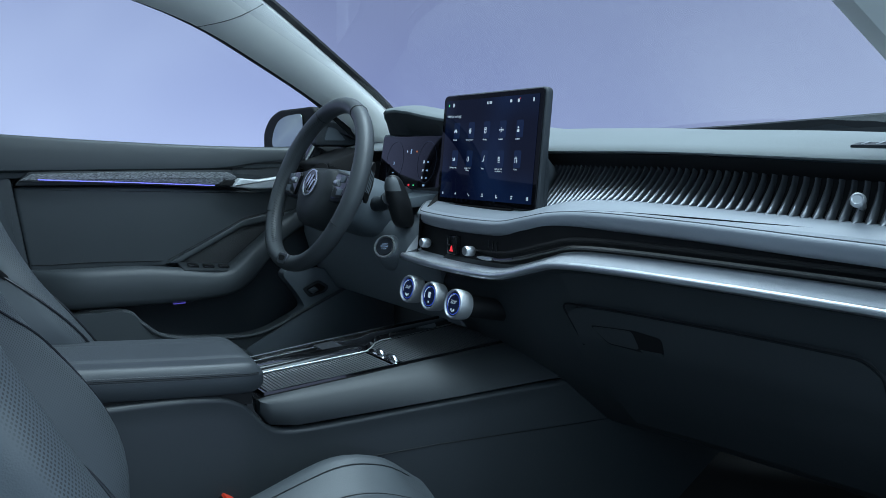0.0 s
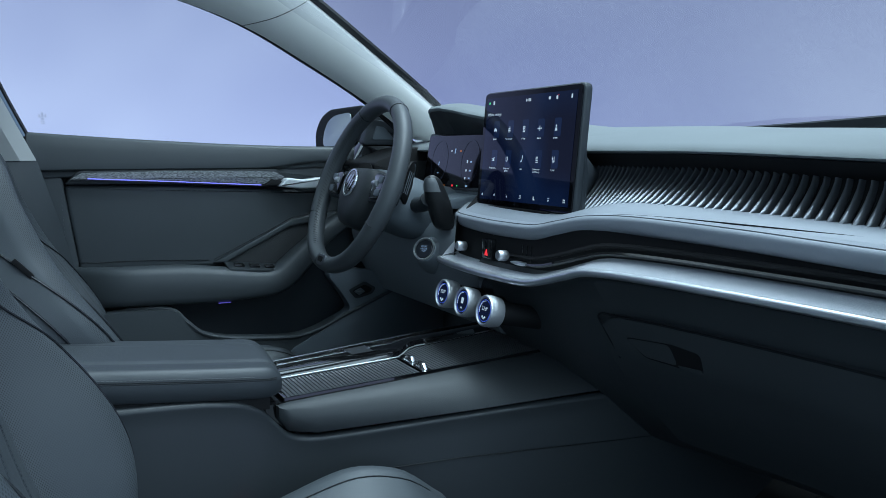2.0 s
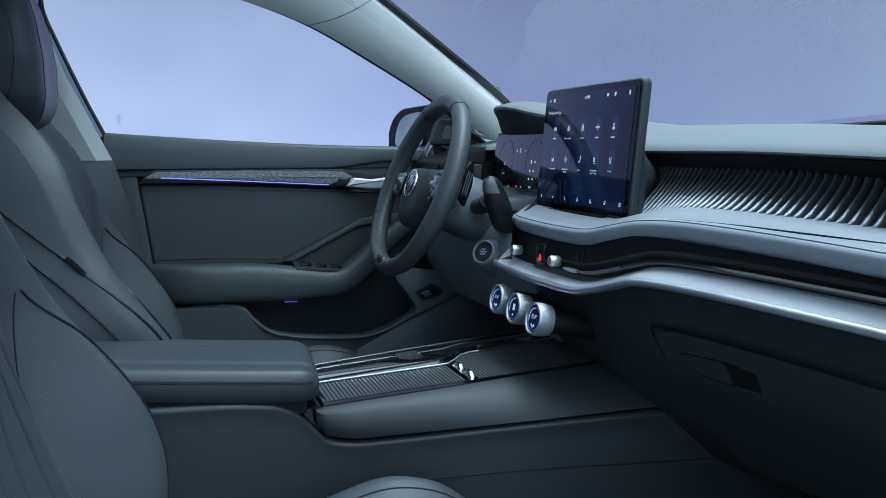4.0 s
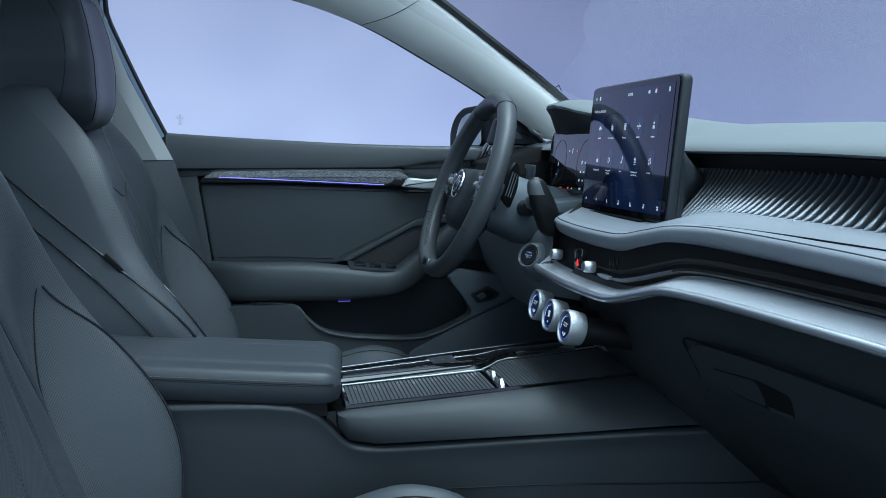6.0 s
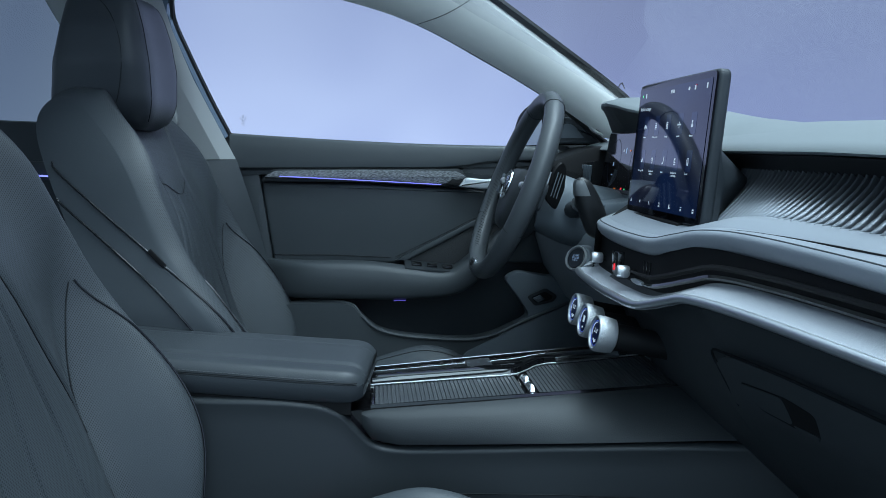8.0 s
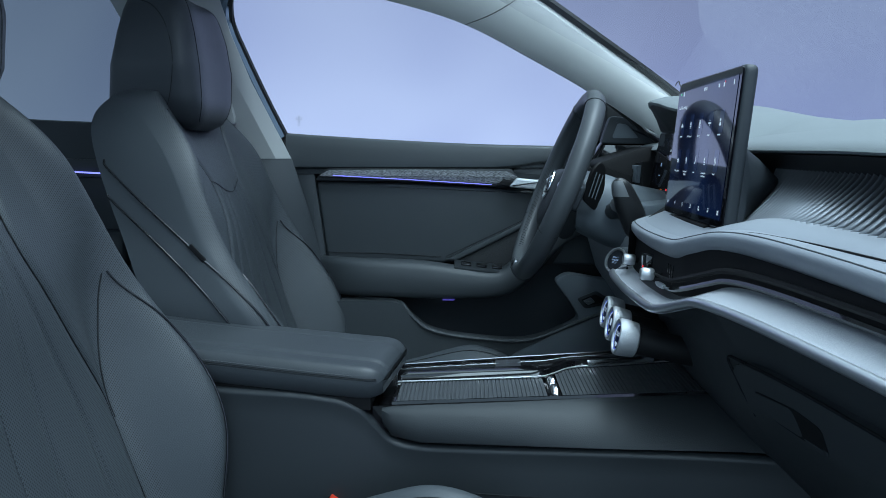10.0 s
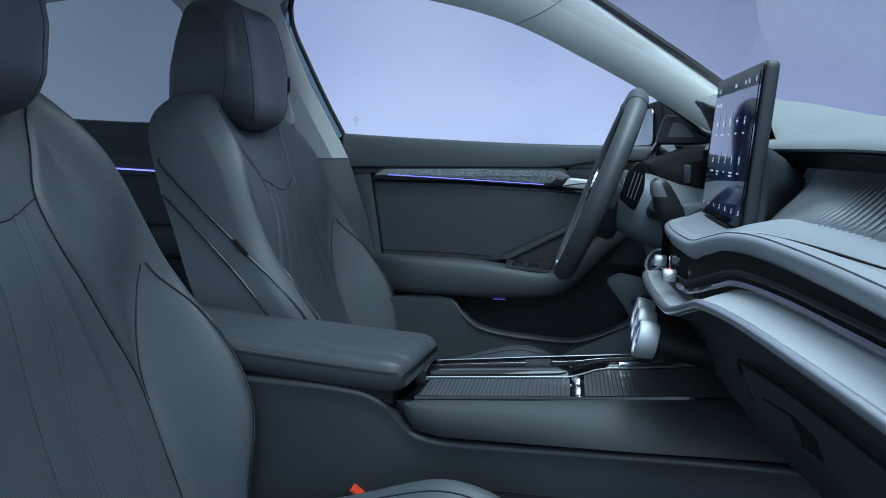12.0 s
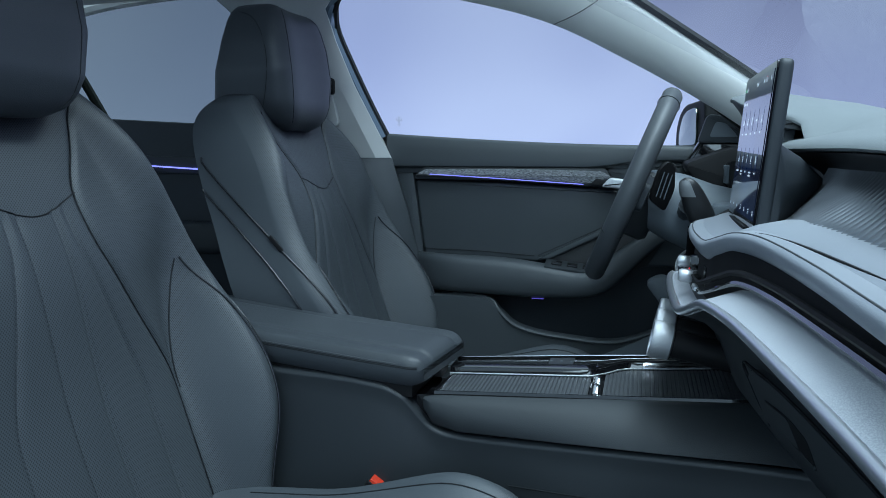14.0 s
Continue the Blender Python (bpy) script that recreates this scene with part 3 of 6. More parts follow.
def rear_door():
    d = thing("rear_door", "dark grey rear door with thin blue light line", "car door", (-0.72, -0.6, 0.45))
    part("door_panel", prism(rounded([(-0.14, 0.42), (-0.14, 1.105), (-0.45, 1.117), (-1.0, 1.145), (-1.0, 0.42)], 0.02), -0.76, -0.69, "x", 0.01), PLASTIC, d)
    part("trim_strip", prism([(-0.15, 1.02), (-0.9, 1.04), (-0.9, 0.99), (-0.15, 0.98)], -0.69, -0.675, "x", 0.004), LEATHER_DARK, d)
    part("light_line", tube([(-0.673, -0.16, 0.985), (-0.668, -0.385, 0.996), (-0.668, -0.80, 1.018)], 0.002, 8), LED, d, "glowing blue ambient light line")
    part("armrest", rbox(-0.70, -0.62, -0.75, -0.25, 0.78, 0.86, 0.02, 3), LEATHER_DARK, d)
    seal = spline([(-0.705, -0.670, 1.09), (-0.70, -0.697, 1.14), (-0.685, -0.755, 1.25), (-0.66, -0.82, 1.37)], 5)
    part("quarter_bar", tube(seal, 0.012, 8), RUBBER, d)
    rail = spline([(-0.56, -0.14, 1.425), (-0.565, -0.35, 1.420), (-0.58, -0.57, 1.405), (-0.60, -0.75, 1.375), (-0.63, -1.0, 1.31)], 5)
    part("roof_rail", tube(rail, 0.016, 8), TRIM_LIGHT, d)
    bm = bmesh.new()
    lo = [Vector((-0.71, p.y, 1.08)) for p in rail]
    rows = [[bm.verts.new(q) for q in lo], [bm.verts.new(q) for q in rail]]
    for i in range(len(rail) - 1):
        bm.faces.new((rows[0][i], rows[0][i + 1], rows[1][i + 1], rows[1][i]))
    g = part("pane", bm, glass("tinted_glass"), d, "slightly tinted rear side window pane")
    g.active_material.node_tree.nodes["Transparent BSDF"].inputs["Color"].default_value = (0.33, 0.385, 0.345, 1)
    g.visible_shadow = False


rear_door()


def wing_mirror():
    m = thing("wing_mirror", "black wing mirror outside the driver's window", "wing mirror", (-0.76, 0.84, 1.05))
    at = pose(-0.765, 0.826, 0, 0, 0, 13.5)
    prof = rounded([(-0.120, 1.045), (-0.120, 1.098), (-0.092, 1.135), (-0.05, 1.154), (0.10, 1.160), (0.115, 1.06), (0.09, 1.045)], 0.018)
    part("housing", moved(prism(prof, 0.0, 0.09, "y", 0.008, 3), at), mat("mirror_housing_black", (0.008, 0.009, 0.010), 0.6, spec=0.25), m)
    inner = rounded([(-0.072, 1.058), (-0.068, 1.092), (-0.046, 1.124), (-0.012, 1.138), (0.060, 1.144), (0.066, 1.060)], 0.018)
    # the greenish tint paints in the car side that the glass should reflect
    part("mirror_glass", moved(prism(inner, -0.006, 0.0, "y", 0.001), at), mat("mirror_reflection_tint", (0.40, 0.45, 0.40), 0.04, metal=1.0, mottle=0.0), m, "mirror glass with a grey-green reflection put into its tint")
    part("mirror_foot", prism(rounded([(0.80, 1.0), (0.95, 1.0), (0.98, 1.075), (0.86, 1.10)], 0.02), -0.70, -0.65, "x", 0.01), GLOSS, m)
    s = thing("sail_panel", "dark triangular trim panel behind the mirror", "trim panel", (-0.64, 0.88, 1.06))
    part("panel", prism(rounded([(0.835, 1.062), (0.855, 1.125), (0.90, 1.12), (0.985, 1.062)], 0.012), -0.665, -0.635, "x", 0.005), PLASTIC, s)
    part("tweeter_mesh", prism(rounded([(0.86, 1.075), (0.872, 1.108), (0.893, 1.105), (0.92, 1.075)], 0.006), -0.636, -0.632, "x", 0.001), PLASTIC_MID, s)


    t = thing("pillar_speaker", "dark oval tweeter mesh in a pale surround", "speaker", (-0.575, 0.96, 1.1))
    ov = rounded([(0.915, 1.128), (0.975, 1.132), (1.004, 1.086), (0.955, 1.082), (0.925, 1.092)], 0.014)
    part("surround", prism([(0.9585 + (u - 0.9585) * 1.14, 1.105 + (v - 1.105) * 1.2) for u, v in ov], -0.60, -0.572, "x", 0.003), TRIM_LIGHT, t)
    part("mesh", prism(ov, -0.572, -0.568, "x", 0.0015), mat("tweeter_mesh", (0.05, 0.053, 0.056), 0.6, grain=1.0, scale=500, vor=True), t, "fine dark grey mesh")


wing_mirror()


def floor_and_sill():
    f = part("floor", join(rbox(MID - 0.78, MID + 0.80, -1.3, 1.5, 0.26, 0.30, 0.01), prism([(1.0, 0.28), (1.35, 0.55), (1.42, 1.02), (1.45, 1.02), (1.45, 0.26)], MID - 0.78, MID + 0.78, "x", 0.0)), CARPET)
    tagged(f, "black carpet over the footwell floor and bulkhead", "floor", kind="structure")
    s = part("sill_trim", prism(rounded([(-0.80, 0.26), (-0.66, 0.26), (-0.655, 0.44), (-0.80, 0.46)], 0.02), -0.9, 1.0, "y", 0.0), PLASTIC_MID)
    tagged(s, "dark grey sill trim along the door opening", "trim", kind="structure")
    s = part("sill_trim", prism(rounded([(0.84, 0.26), (0.76, 0.26), (0.755, 0.36), (0.84, 0.37)], 0.02), -0.9, 1.0, "y", 0.0), PLASTIC_MID)
    tagged(s, "dark grey sill trim along the door opening", "trim", kind="structure")
    # The passenger-side wall stands out of view, added to block light.
    for x0, x1 in ((-0.80, -0.715), (0.80, 0.86)):
        p = part("hinge_pillar", rbox(x0, x1, 0.93, 1.46, 0.27, 1.04, 0.01), PLASTIC)
        tagged(p, "dark footwell side wall at the hinge pillar", "wall", kind="structure")
    b = part("rear_bulkhead", rbox(MID - 0.74, MID + 0.74, -1.32, -1.22, 0.28, 1.15, 0.02), CARPET)
    tagged(b, "black trim closing the cabin behind", "wall", kind="structure")
    k = thing("kick_panel", "dark grey footwell side trim with bonnet release lever", "trim panel", (-0.62, 0.85, 0.5))
    pan = rounded([(0.735, 0.752), (0.765, 0.770), (0.84, 0.757), (0.97, 0.755), (1.05, 0.70), (1.05, 0.30), (0.62, 0.30), (0.64, 0.58), (0.72, 0.618), (0.795, 0.665), (0.775, 0.700)], 0.014)
    part("cover", prism(pan, -0.66, -0.619, "x", 0.004), PLASTIC_MID, k)
    part("lever_surround", prism(rounded([(0.787, 0.712), (0.831, 0.731), (0.860, 0.712), (0.850, 0.698), (0.806, 0.688)], 0.007), -0.619, -0.6165, "x", 0.0015), SHELL, k)
    # no real hollow: a thin black plate paints the pocket's shade
    part("lever_shade_plate", prism(rounded([(0.797, 0.710), (0.829, 0.723), (0.849, 0.711), (0.843, 0.703), (0.810, 0.696)], 0.004), -0.6165, -0.6155, "x", 0.0), BLACK, k)
    part("lever", prism(rounded([(0.800, 0.708), (0.818, 0.716), (0.828, 0.706), (0.812, 0.698)], 0.003), -0.6155, -0.608, "x", 0.002), PLASTIC_MID, k)


floor_and_sill()

# ---- dashboard ----
PAD_PATH = spline([(-0.205, 0.885, 0.926), (-0.160, 0.850, 0.922), (-0.118, 0.818, 0.918), (-0.086, 0.800, 0.915), (0.0, 0.795, 0.912), (0.08, 0.797, 0.911), (0.155, 0.801, 0.913), (0.205, 0.812, 0.923), (0.255, 0.826, 0.933), (0.34, 0.842, 0.937), (0.5, 0.858, 0.934), (0.65, 0.868, 0.929), (0.80, 0.875, 0.925)], 6)
TRIM_PATH = spline([(-0.190, 0.875, 0.893), (-0.148, 0.820, 0.868), (-0.116, 0.785, 0.8535), (-0.098, 0.774, 0.8495), (0.0, 0.771, 0.846), (0.09, 0.773, 0.845), (0.17, 0.776, 0.847), (0.215, 0.782, 0.856), (0.26, 0.789, 0.869), (0.303, 0.797, 0.879), (0.40, 0.815, 0.881), (0.55, 0.833, 0.880), (0.70, 0.849, 0.878), (0.80, 0.858, 0.876)], 6)


def dashboard():
    d = thing("dashboard", "dark dashboard with pale soft pads, ribbed panel and metal trim", "dashboard", (0.1, 1.0, 0.6))

    def pad(i, t):
        return [(-0.02, -0.005), (-0.012, -0.005), (-0.004, 0.001), (0.0015, 0.009), (0.0025, 0.015), (0.0005, 0.0195), (-0.005, 0.0222), (-0.02, 0.0245), (-0.024, 0.024), (-0.024, 0.01), (-0.022, -0.004)]

    part("padded_shelf", sweep(PAD_PATH, pad), PAD, d, "pale grey stitched padded shelf")
    inset = [p + Vector((0, 0, 0.0)) for p in PAD_PATH]
    rings = []
    for i, p in enumerate(inset):
        t = (inset[min(i + 1, len(inset) - 1)] - inset[max(i - 1, 0)])
        t.z = 0
        t.normalize()
        a = p + Vector((t.y, -t.x, 0)) * -0.019 + Vector((0, 0, 0.0244))
        b = Vector((a.x, max(0.975, a.y + 0.002), a.z + 0.014))
        rings.append([a, a.lerp(b, 0.12) + Vector((0, 0, 0.0062)), a.lerp(b, 0.3) + Vector((0, 0, 0.0088)), a.lerp(b, 0.7) + Vector((0, 0, 0.0035)), b, b - Vector((0, 0, 0.03)), a - Vector((0, 0, 0.03))])
    part("shelf_top", loft(rings), PAD, d, "pale grey padded shelf top")
    rail = []
    for i, p in enumerate(inset):
        t = (inset[min(i + 1, len(inset) - 1)] - inset[max(i - 1, 0)])
        t.z = 0
        t.normalize()
        rail.append(p + Vector((t.y, -t.x, 0)) * -0.0035 + Vector((0, 0, 0.0216)))
    part("shelf_seam", tube(rail, 0.0009, 6), STITCH, d)

    def trim(i, t):
        b = 0.030 + 0.016 * smoothstep(0.18, 0.34, TRIM_PATH[i].x)
        return [(-0.004, -0.006), (0.0, 0.0), (-0.001, 0.004), (-0.006, 0.0065), (-b, 0.0065 + 0.29 * (b - 0.006)), (-b - 0.004, 0.0045 + 0.29 * (b - 0.006)), (-b - 0.004, -0.004)]

    part("trim_band", sweep(TRIM_PATH, trim), BAND, d, "pale grey textured trim band")
    part("chrome_edge", tube([p + Vector((0, -0.001, 0.0005)) for p in TRIM_PATH[15:]], 0.0058, 12), mat("bright_satin_edge", (0.88, 0.90, 0.94), 0.34, metal=1.0, mottle=0.03), d, "satin chrome edge strip")

    # dark slot between shelf and band
    def slot(i, t):
        b = 0.026 + 0.014 * smoothstep(0.18, 0.34, TRIM_PATH[i].x)
        return [(-b, 0.004), (-b - 0.004, 0.010), (-b - 0.010, 0.08), (-0.16, 0.08), (-0.16, 0.0)]

    part("vent_slot", sweep(TRIM_PATH, slot), BLACK, d, "black recessed air vent slot")
    for dz, off, m in ((0.025, 0.0, GLOSS), (0.037, -0.002, BLACK)):
        rail = []
        for p in TRIM_PATH[31:]:
            e = smoothstep(0.18, 0.34, p.x)
            rail.append(p + Vector((0.0, 0.022 + off + 0.014 * e, dz)))
        part("vent_blade", tube(rail, 0, 6, [0.0036 * (0.55 + 0.45 * smoothstep(0, 10, i)) for i in range(len(rail))]), m, d)
        if m is GLOSS:
            part("blade_tip", tube([q + Vector((0, -0.0008, 0.0004)) for q in rail[:4]], 0, 8, [0.0012, 0.0036, 0.0042, 0.0030]), SATIN, d, "satin silver blade tip")

    # top pad
    rings = []
    for k in range(37):
        x = -0.74 + 1.56 * k / 36
        side = abs(x - MID) / 0.78
        lip = 1.052 - 0.011 * smoothstep(0.3, 0.8, x)
        y0 = 0.918 + 0.01 * smoothstep(0.2, 0.8, x)
        yb = 1.30 - 0.22 * side**2
        zb = 1.097 - 0.030 * side**2 - 0.007 * smoothstep(0.0, 0.25, x)
        rings.append([Vector((x, y0 + 0.008, lip - 0.006)), Vector((x, y0, lip - 0.003)), Vector((x, y0 + 0.003, lip + 0.002)), Vector((x, y0 + 0.02, lip + 0.009)), Vector((x, y0 + 0.08, lip + 0.022)), Vector((x, (y0 + yb) / 2, zb - 0.004)), Vector((x, yb, zb)), Vector((x, yb, zb - 0.04)), Vector((x, y0 + 0.06, lip - 0.008))])
    part("top_pad", loft(rings), DASH_TOP, d, "pale grey soft dash top")
    gr = part("defroster_slot", moved(rbox(-0.07, 0.07, -0.010, 0.010, -0.004, 0.0015, 0.001), pose(0.725, 0.962, 1.0570, 10, 0, 0)), PLASTIC, d, "small dark defroster slot")
    for k in range(7):
        part("slot_bar", moved(rbox(-0.058 + 0.018 * k, -0.054 + 0.018 * k, -0.008, 0.008, 0.0, 0.0025, 0.0), pose(0.725, 0.962, 1.0570, 10, 0, 0)), PAD, gr)
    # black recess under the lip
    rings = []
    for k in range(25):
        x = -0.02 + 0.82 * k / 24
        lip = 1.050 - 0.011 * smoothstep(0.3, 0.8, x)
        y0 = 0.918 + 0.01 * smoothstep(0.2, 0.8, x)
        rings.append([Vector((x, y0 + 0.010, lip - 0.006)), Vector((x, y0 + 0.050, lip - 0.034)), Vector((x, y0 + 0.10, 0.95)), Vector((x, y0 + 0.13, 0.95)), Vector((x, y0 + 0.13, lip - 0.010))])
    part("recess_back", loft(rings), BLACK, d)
    # lower dash with glove box
    rings = []
    for p in TRIM_PATH[24:]:
        w = smoothstep(0.15, 0.34, p.x)
        rings.append([p + Vector((0, 0.004, -0.006)), p + Vector((0, 0.030, -0.014)), Vector((p.x, p.y + 0.05 + 0.01 * w, 0.815)), Vector((p.x, p.y + 0.075 + 0.0 * w, 0.75)), Vector((p.x, p.y + 0.13, 0.68)), Vector((p.x, p.y + 0.24, 0.57)), Vector((p.x, p.y + 0.45, 0.54)), Vector((p.x, p.y + 0.45, 0.9)), Vector((p.x, p.y + 0.06, 0.89))])
    part("lower_panel", loft(rings), LOWER, d)
    # driver's lower panel
    rings = []
    for k in range(15):
        x = -0.66 + 0.60 * k / 14
        w = smoothstep(-0.30, -0.19, x)
        rings.append([Vector((x, 0.845 + 0.045 * w, 0.94 - 0.02 * w)), Vector((x, 0.818 + 0.034 * w, 0.90)), Vector((x, 0.814 + 0.010 * w, 0.85)), Vector((x, 0.835, 0.78)), Vector((x, 0.88, 0.71)), Vector((x, 1.05, 0.66)), Vector((x, 1.15, 0.66)), Vector((x, 1.15, 0.95))])
    part("driver_lower_panel", loft(rings), DRIVER_DASH, d)
    part("stack_base", prism(rounded([(0.830, 0.80), (0.862, 0.74), (0.930, 0.66), (1.30, 0.40), (1.30, 0.95), (0.90, 0.90)], 0.02), -0.20, 0.15, "x", 0.006), SHELL, d)
    part("cluster_shelf", prism(rounded([(0.84, 0.935), (0.84, 0.955), (0.95, 0.965), (0.95, 0.935)], 0.006), -0.66, -0.19, "x", 0.003), PLASTIC_MID, d)
    sv = part("side_vent", prism([(-0.575, 0.985), (-0.44, 0.972), (-0.435, 1.026), (-0.57, 1.018)], 0.886, 0.91, "y", 0.004), BLACK, d, "black driver's air vent")
    for k in range(9):
        x = -0.562 + 0.0145 * k
        part("vent_slat", moved(rbox(-0.0016, 0.0016, -0.004, 0.004, -0.018, 0.018, 0.0008), pose(x, 0.884, 1.0, 0, 14, 0)), PLASTIC_MID, sv)
    part("side_cheek", prism(rounded([(0.86, 0.94), (0.80, 1.02), (0.90, 1.055), (1.0, 1.06), (1.0, 0.94)], 0.02), -0.74, -0.50, "x", 0.01), BLACK, d)


dashboard()


def ribbed_panel():
    r = thing("ribbed_panel", "dark ribbed vent panel below the dash lip", "vent panel", (0.45, 0.95, 0.96))
    n = 53
    fin_mat = mat("dark_chrome_rib", (0.20, 0.21, 0.23), 0.30, metal=0.75, mottle=0.04)

    def station(i):
        return 0.098 + (0.80 - 0.098) * (0.72 * i / (n - 1) + 0.28 * (i / (n - 1)) ** 2)

    def profile(i, t):
        x = station(i)
        p = along(PAD_PATH, x)
        yb = p.y + 0.050 + 0.03 * smoothstep(0.35, 0.17, x)
        zb = p.z + 0.035
        zt = 1.026 - 0.014 * smoothstep(0.3, 0.8, x)
        return Vector((x - 0.008 * t, yb + (0.958 - yb) * (1 - (1 - t) ** 1.4), zb + (zt - zb) * t))

    for i in range(n):
        pitch = station(min(i + 1, n - 1)) - station(min(i, n - 2))
        rings = []
        for k in range(12):
            t = (k / 11) ** 1.3
            w = pitch * 0.27 * (0.3 + 0.7 * smoothstep(0.0, 0.09, t)) * (1 - 0.38 * smoothstep(0.10, 0.55, t)) * (1 - 0.4 * smoothstep(0.66, 0.80, t))
            c, d = profile(i, t), profile(i, min(t + 0.02, 1.0)) - profile(i, max(t - 0.02, 0.0))
            nrm = Vector((0, -d.z, d.y)).normalized()
            rings.append([c + Vector((-w, 0, 0)) - nrm * 0.008] + [c + Vector((w * q, 0, 0)) + nrm * 0.003 * (1 - q * q) for q in (-1, -0.75, -0.4, 0, 0.4, 0.75, 1)] + [c + Vector((w, 0, 0)) - nrm * 0.008])
        part("rib", loft(rings), fin_mat, r)
    rings = []
    for k in range(12):
        t = k / 11
        ring = []
        for i in range(n):
            c, d = profile(i, t), profile(i, min(t + 0.02, 1.0)) - profile(i, max(t - 0.02, 0.0))
            ring.append(c - Vector((0, -d.z, d.y)).normalized() * 0.009)
        rings.append(ring)
    part("rib_backing", loft(rings, closed=False), BLACK, r)
    kb = part("vent_knob", moved(lathe([(0.0055, 0.0), (0.0095, 0.0), (0.0105, 0.003), (0.0095, 0.010), (0.0075, 0.012), (0.0055, 0.010)], 20), pose(0.692, 0.912, 0.992, 72, 0, 18) @ Matrix.Scale(0.85, 4)), SATIN, r, "ring-shaped satin vent adjuster knob")
    part("knob_core", moved(lathe([(0.001, -0.03), (0.0056, -0.03), (0.0056, 0.008), (0.001, 0.008)], 14), pose(0.692, 0.912, 0.992, 72, 0, 18) @ Matrix.Scale(0.85, 4)), SATIN, kb)


ribbed_panel()


def fascia(x, z):
    """The front of the lower dash at that place, with the glove box lid in it."""
    p = along(TRIM_PATH, x)
    return float(np.interp(z, [0.54, 0.57, 0.68, 0.75, 0.815, p.z - 0.03], [p.y + 0.45, p.y + 0.24, p.y + 0.13, p.y + 0.075, p.y + 0.05, p.y + 0.012]))


def glove_box():
    g = thing("glove_box", "dark plastic glove box lid with recessed handle", "glove box", (0.5, 0.9, 0.65))
    rings = []
    for k in range(25):
        x = 0.272 + 0.463 * k / 24
        top = 0.811 - 0.018 * max(0, 1 - k / 2.0) ** 2 - 0.022 * max(0, (k - 22) / 2.0) ** 2
        front = [Vector((x, fascia(x, z) - 0.0022, z)) for z in [top + (0.585 - top) * q / 12 for q in range(13)]]
        rings.append(front + [v + Vector((0, 0.012, 0.004)) for v in reversed(front)])
    part("lid", loft(rings), LOWER, g)
    line = [(0.288, 0.745), (0.281, 0.771), (0.274, 0.792), (0.270, 0.805), (0.277, 0.8125), (0.30, 0.8135), (0.395, 0.8130), (0.54, 0.8125), (0.69, 0.8105), (0.718, 0.807), (0.733, 0.793), (0.738, 0.77), (0.742, 0.70)]
    part("lid_gap", tube(spline([(x, fascia(x, z) - 0.0012, z) for x, z in line], 5), 0.0017, 6), GAP, g)

    def patch(poly, out, deep, m, name, label=""):
        ring = rounded(poly, 0.008, 4)
        part(name, loft([[Vector((x, fascia(x, z) - out, z)) for x, z in ring], [Vector((x, fascia(x, z) + deep, z)) for x, z in ring]]), m, g, label)

    # a black plate on the lid paints the hollow's shade
    patch([(0.312, 0.783), (0.39, 0.787), (0.436, 0.782), (0.434, 0.752), (0.398, 0.753), (0.338, 0.756)], 0.0028, 0.004, BLACK, "painted_hollow", "black plate painting the shade of the hollow behind the handle")
    patch([(0.315, 0.7815), (0.388, 0.7855), (0.394, 0.7565), (0.340, 0.758)], 0.0042, 0.0, LOWER, "handle")
    patch([(0.394, 0.7575), (0.434, 0.7585), (0.433, 0.7525), (0.398, 0.7535)], 0.0045, 0.0, LOWER, "recess_lip")


glove_box()


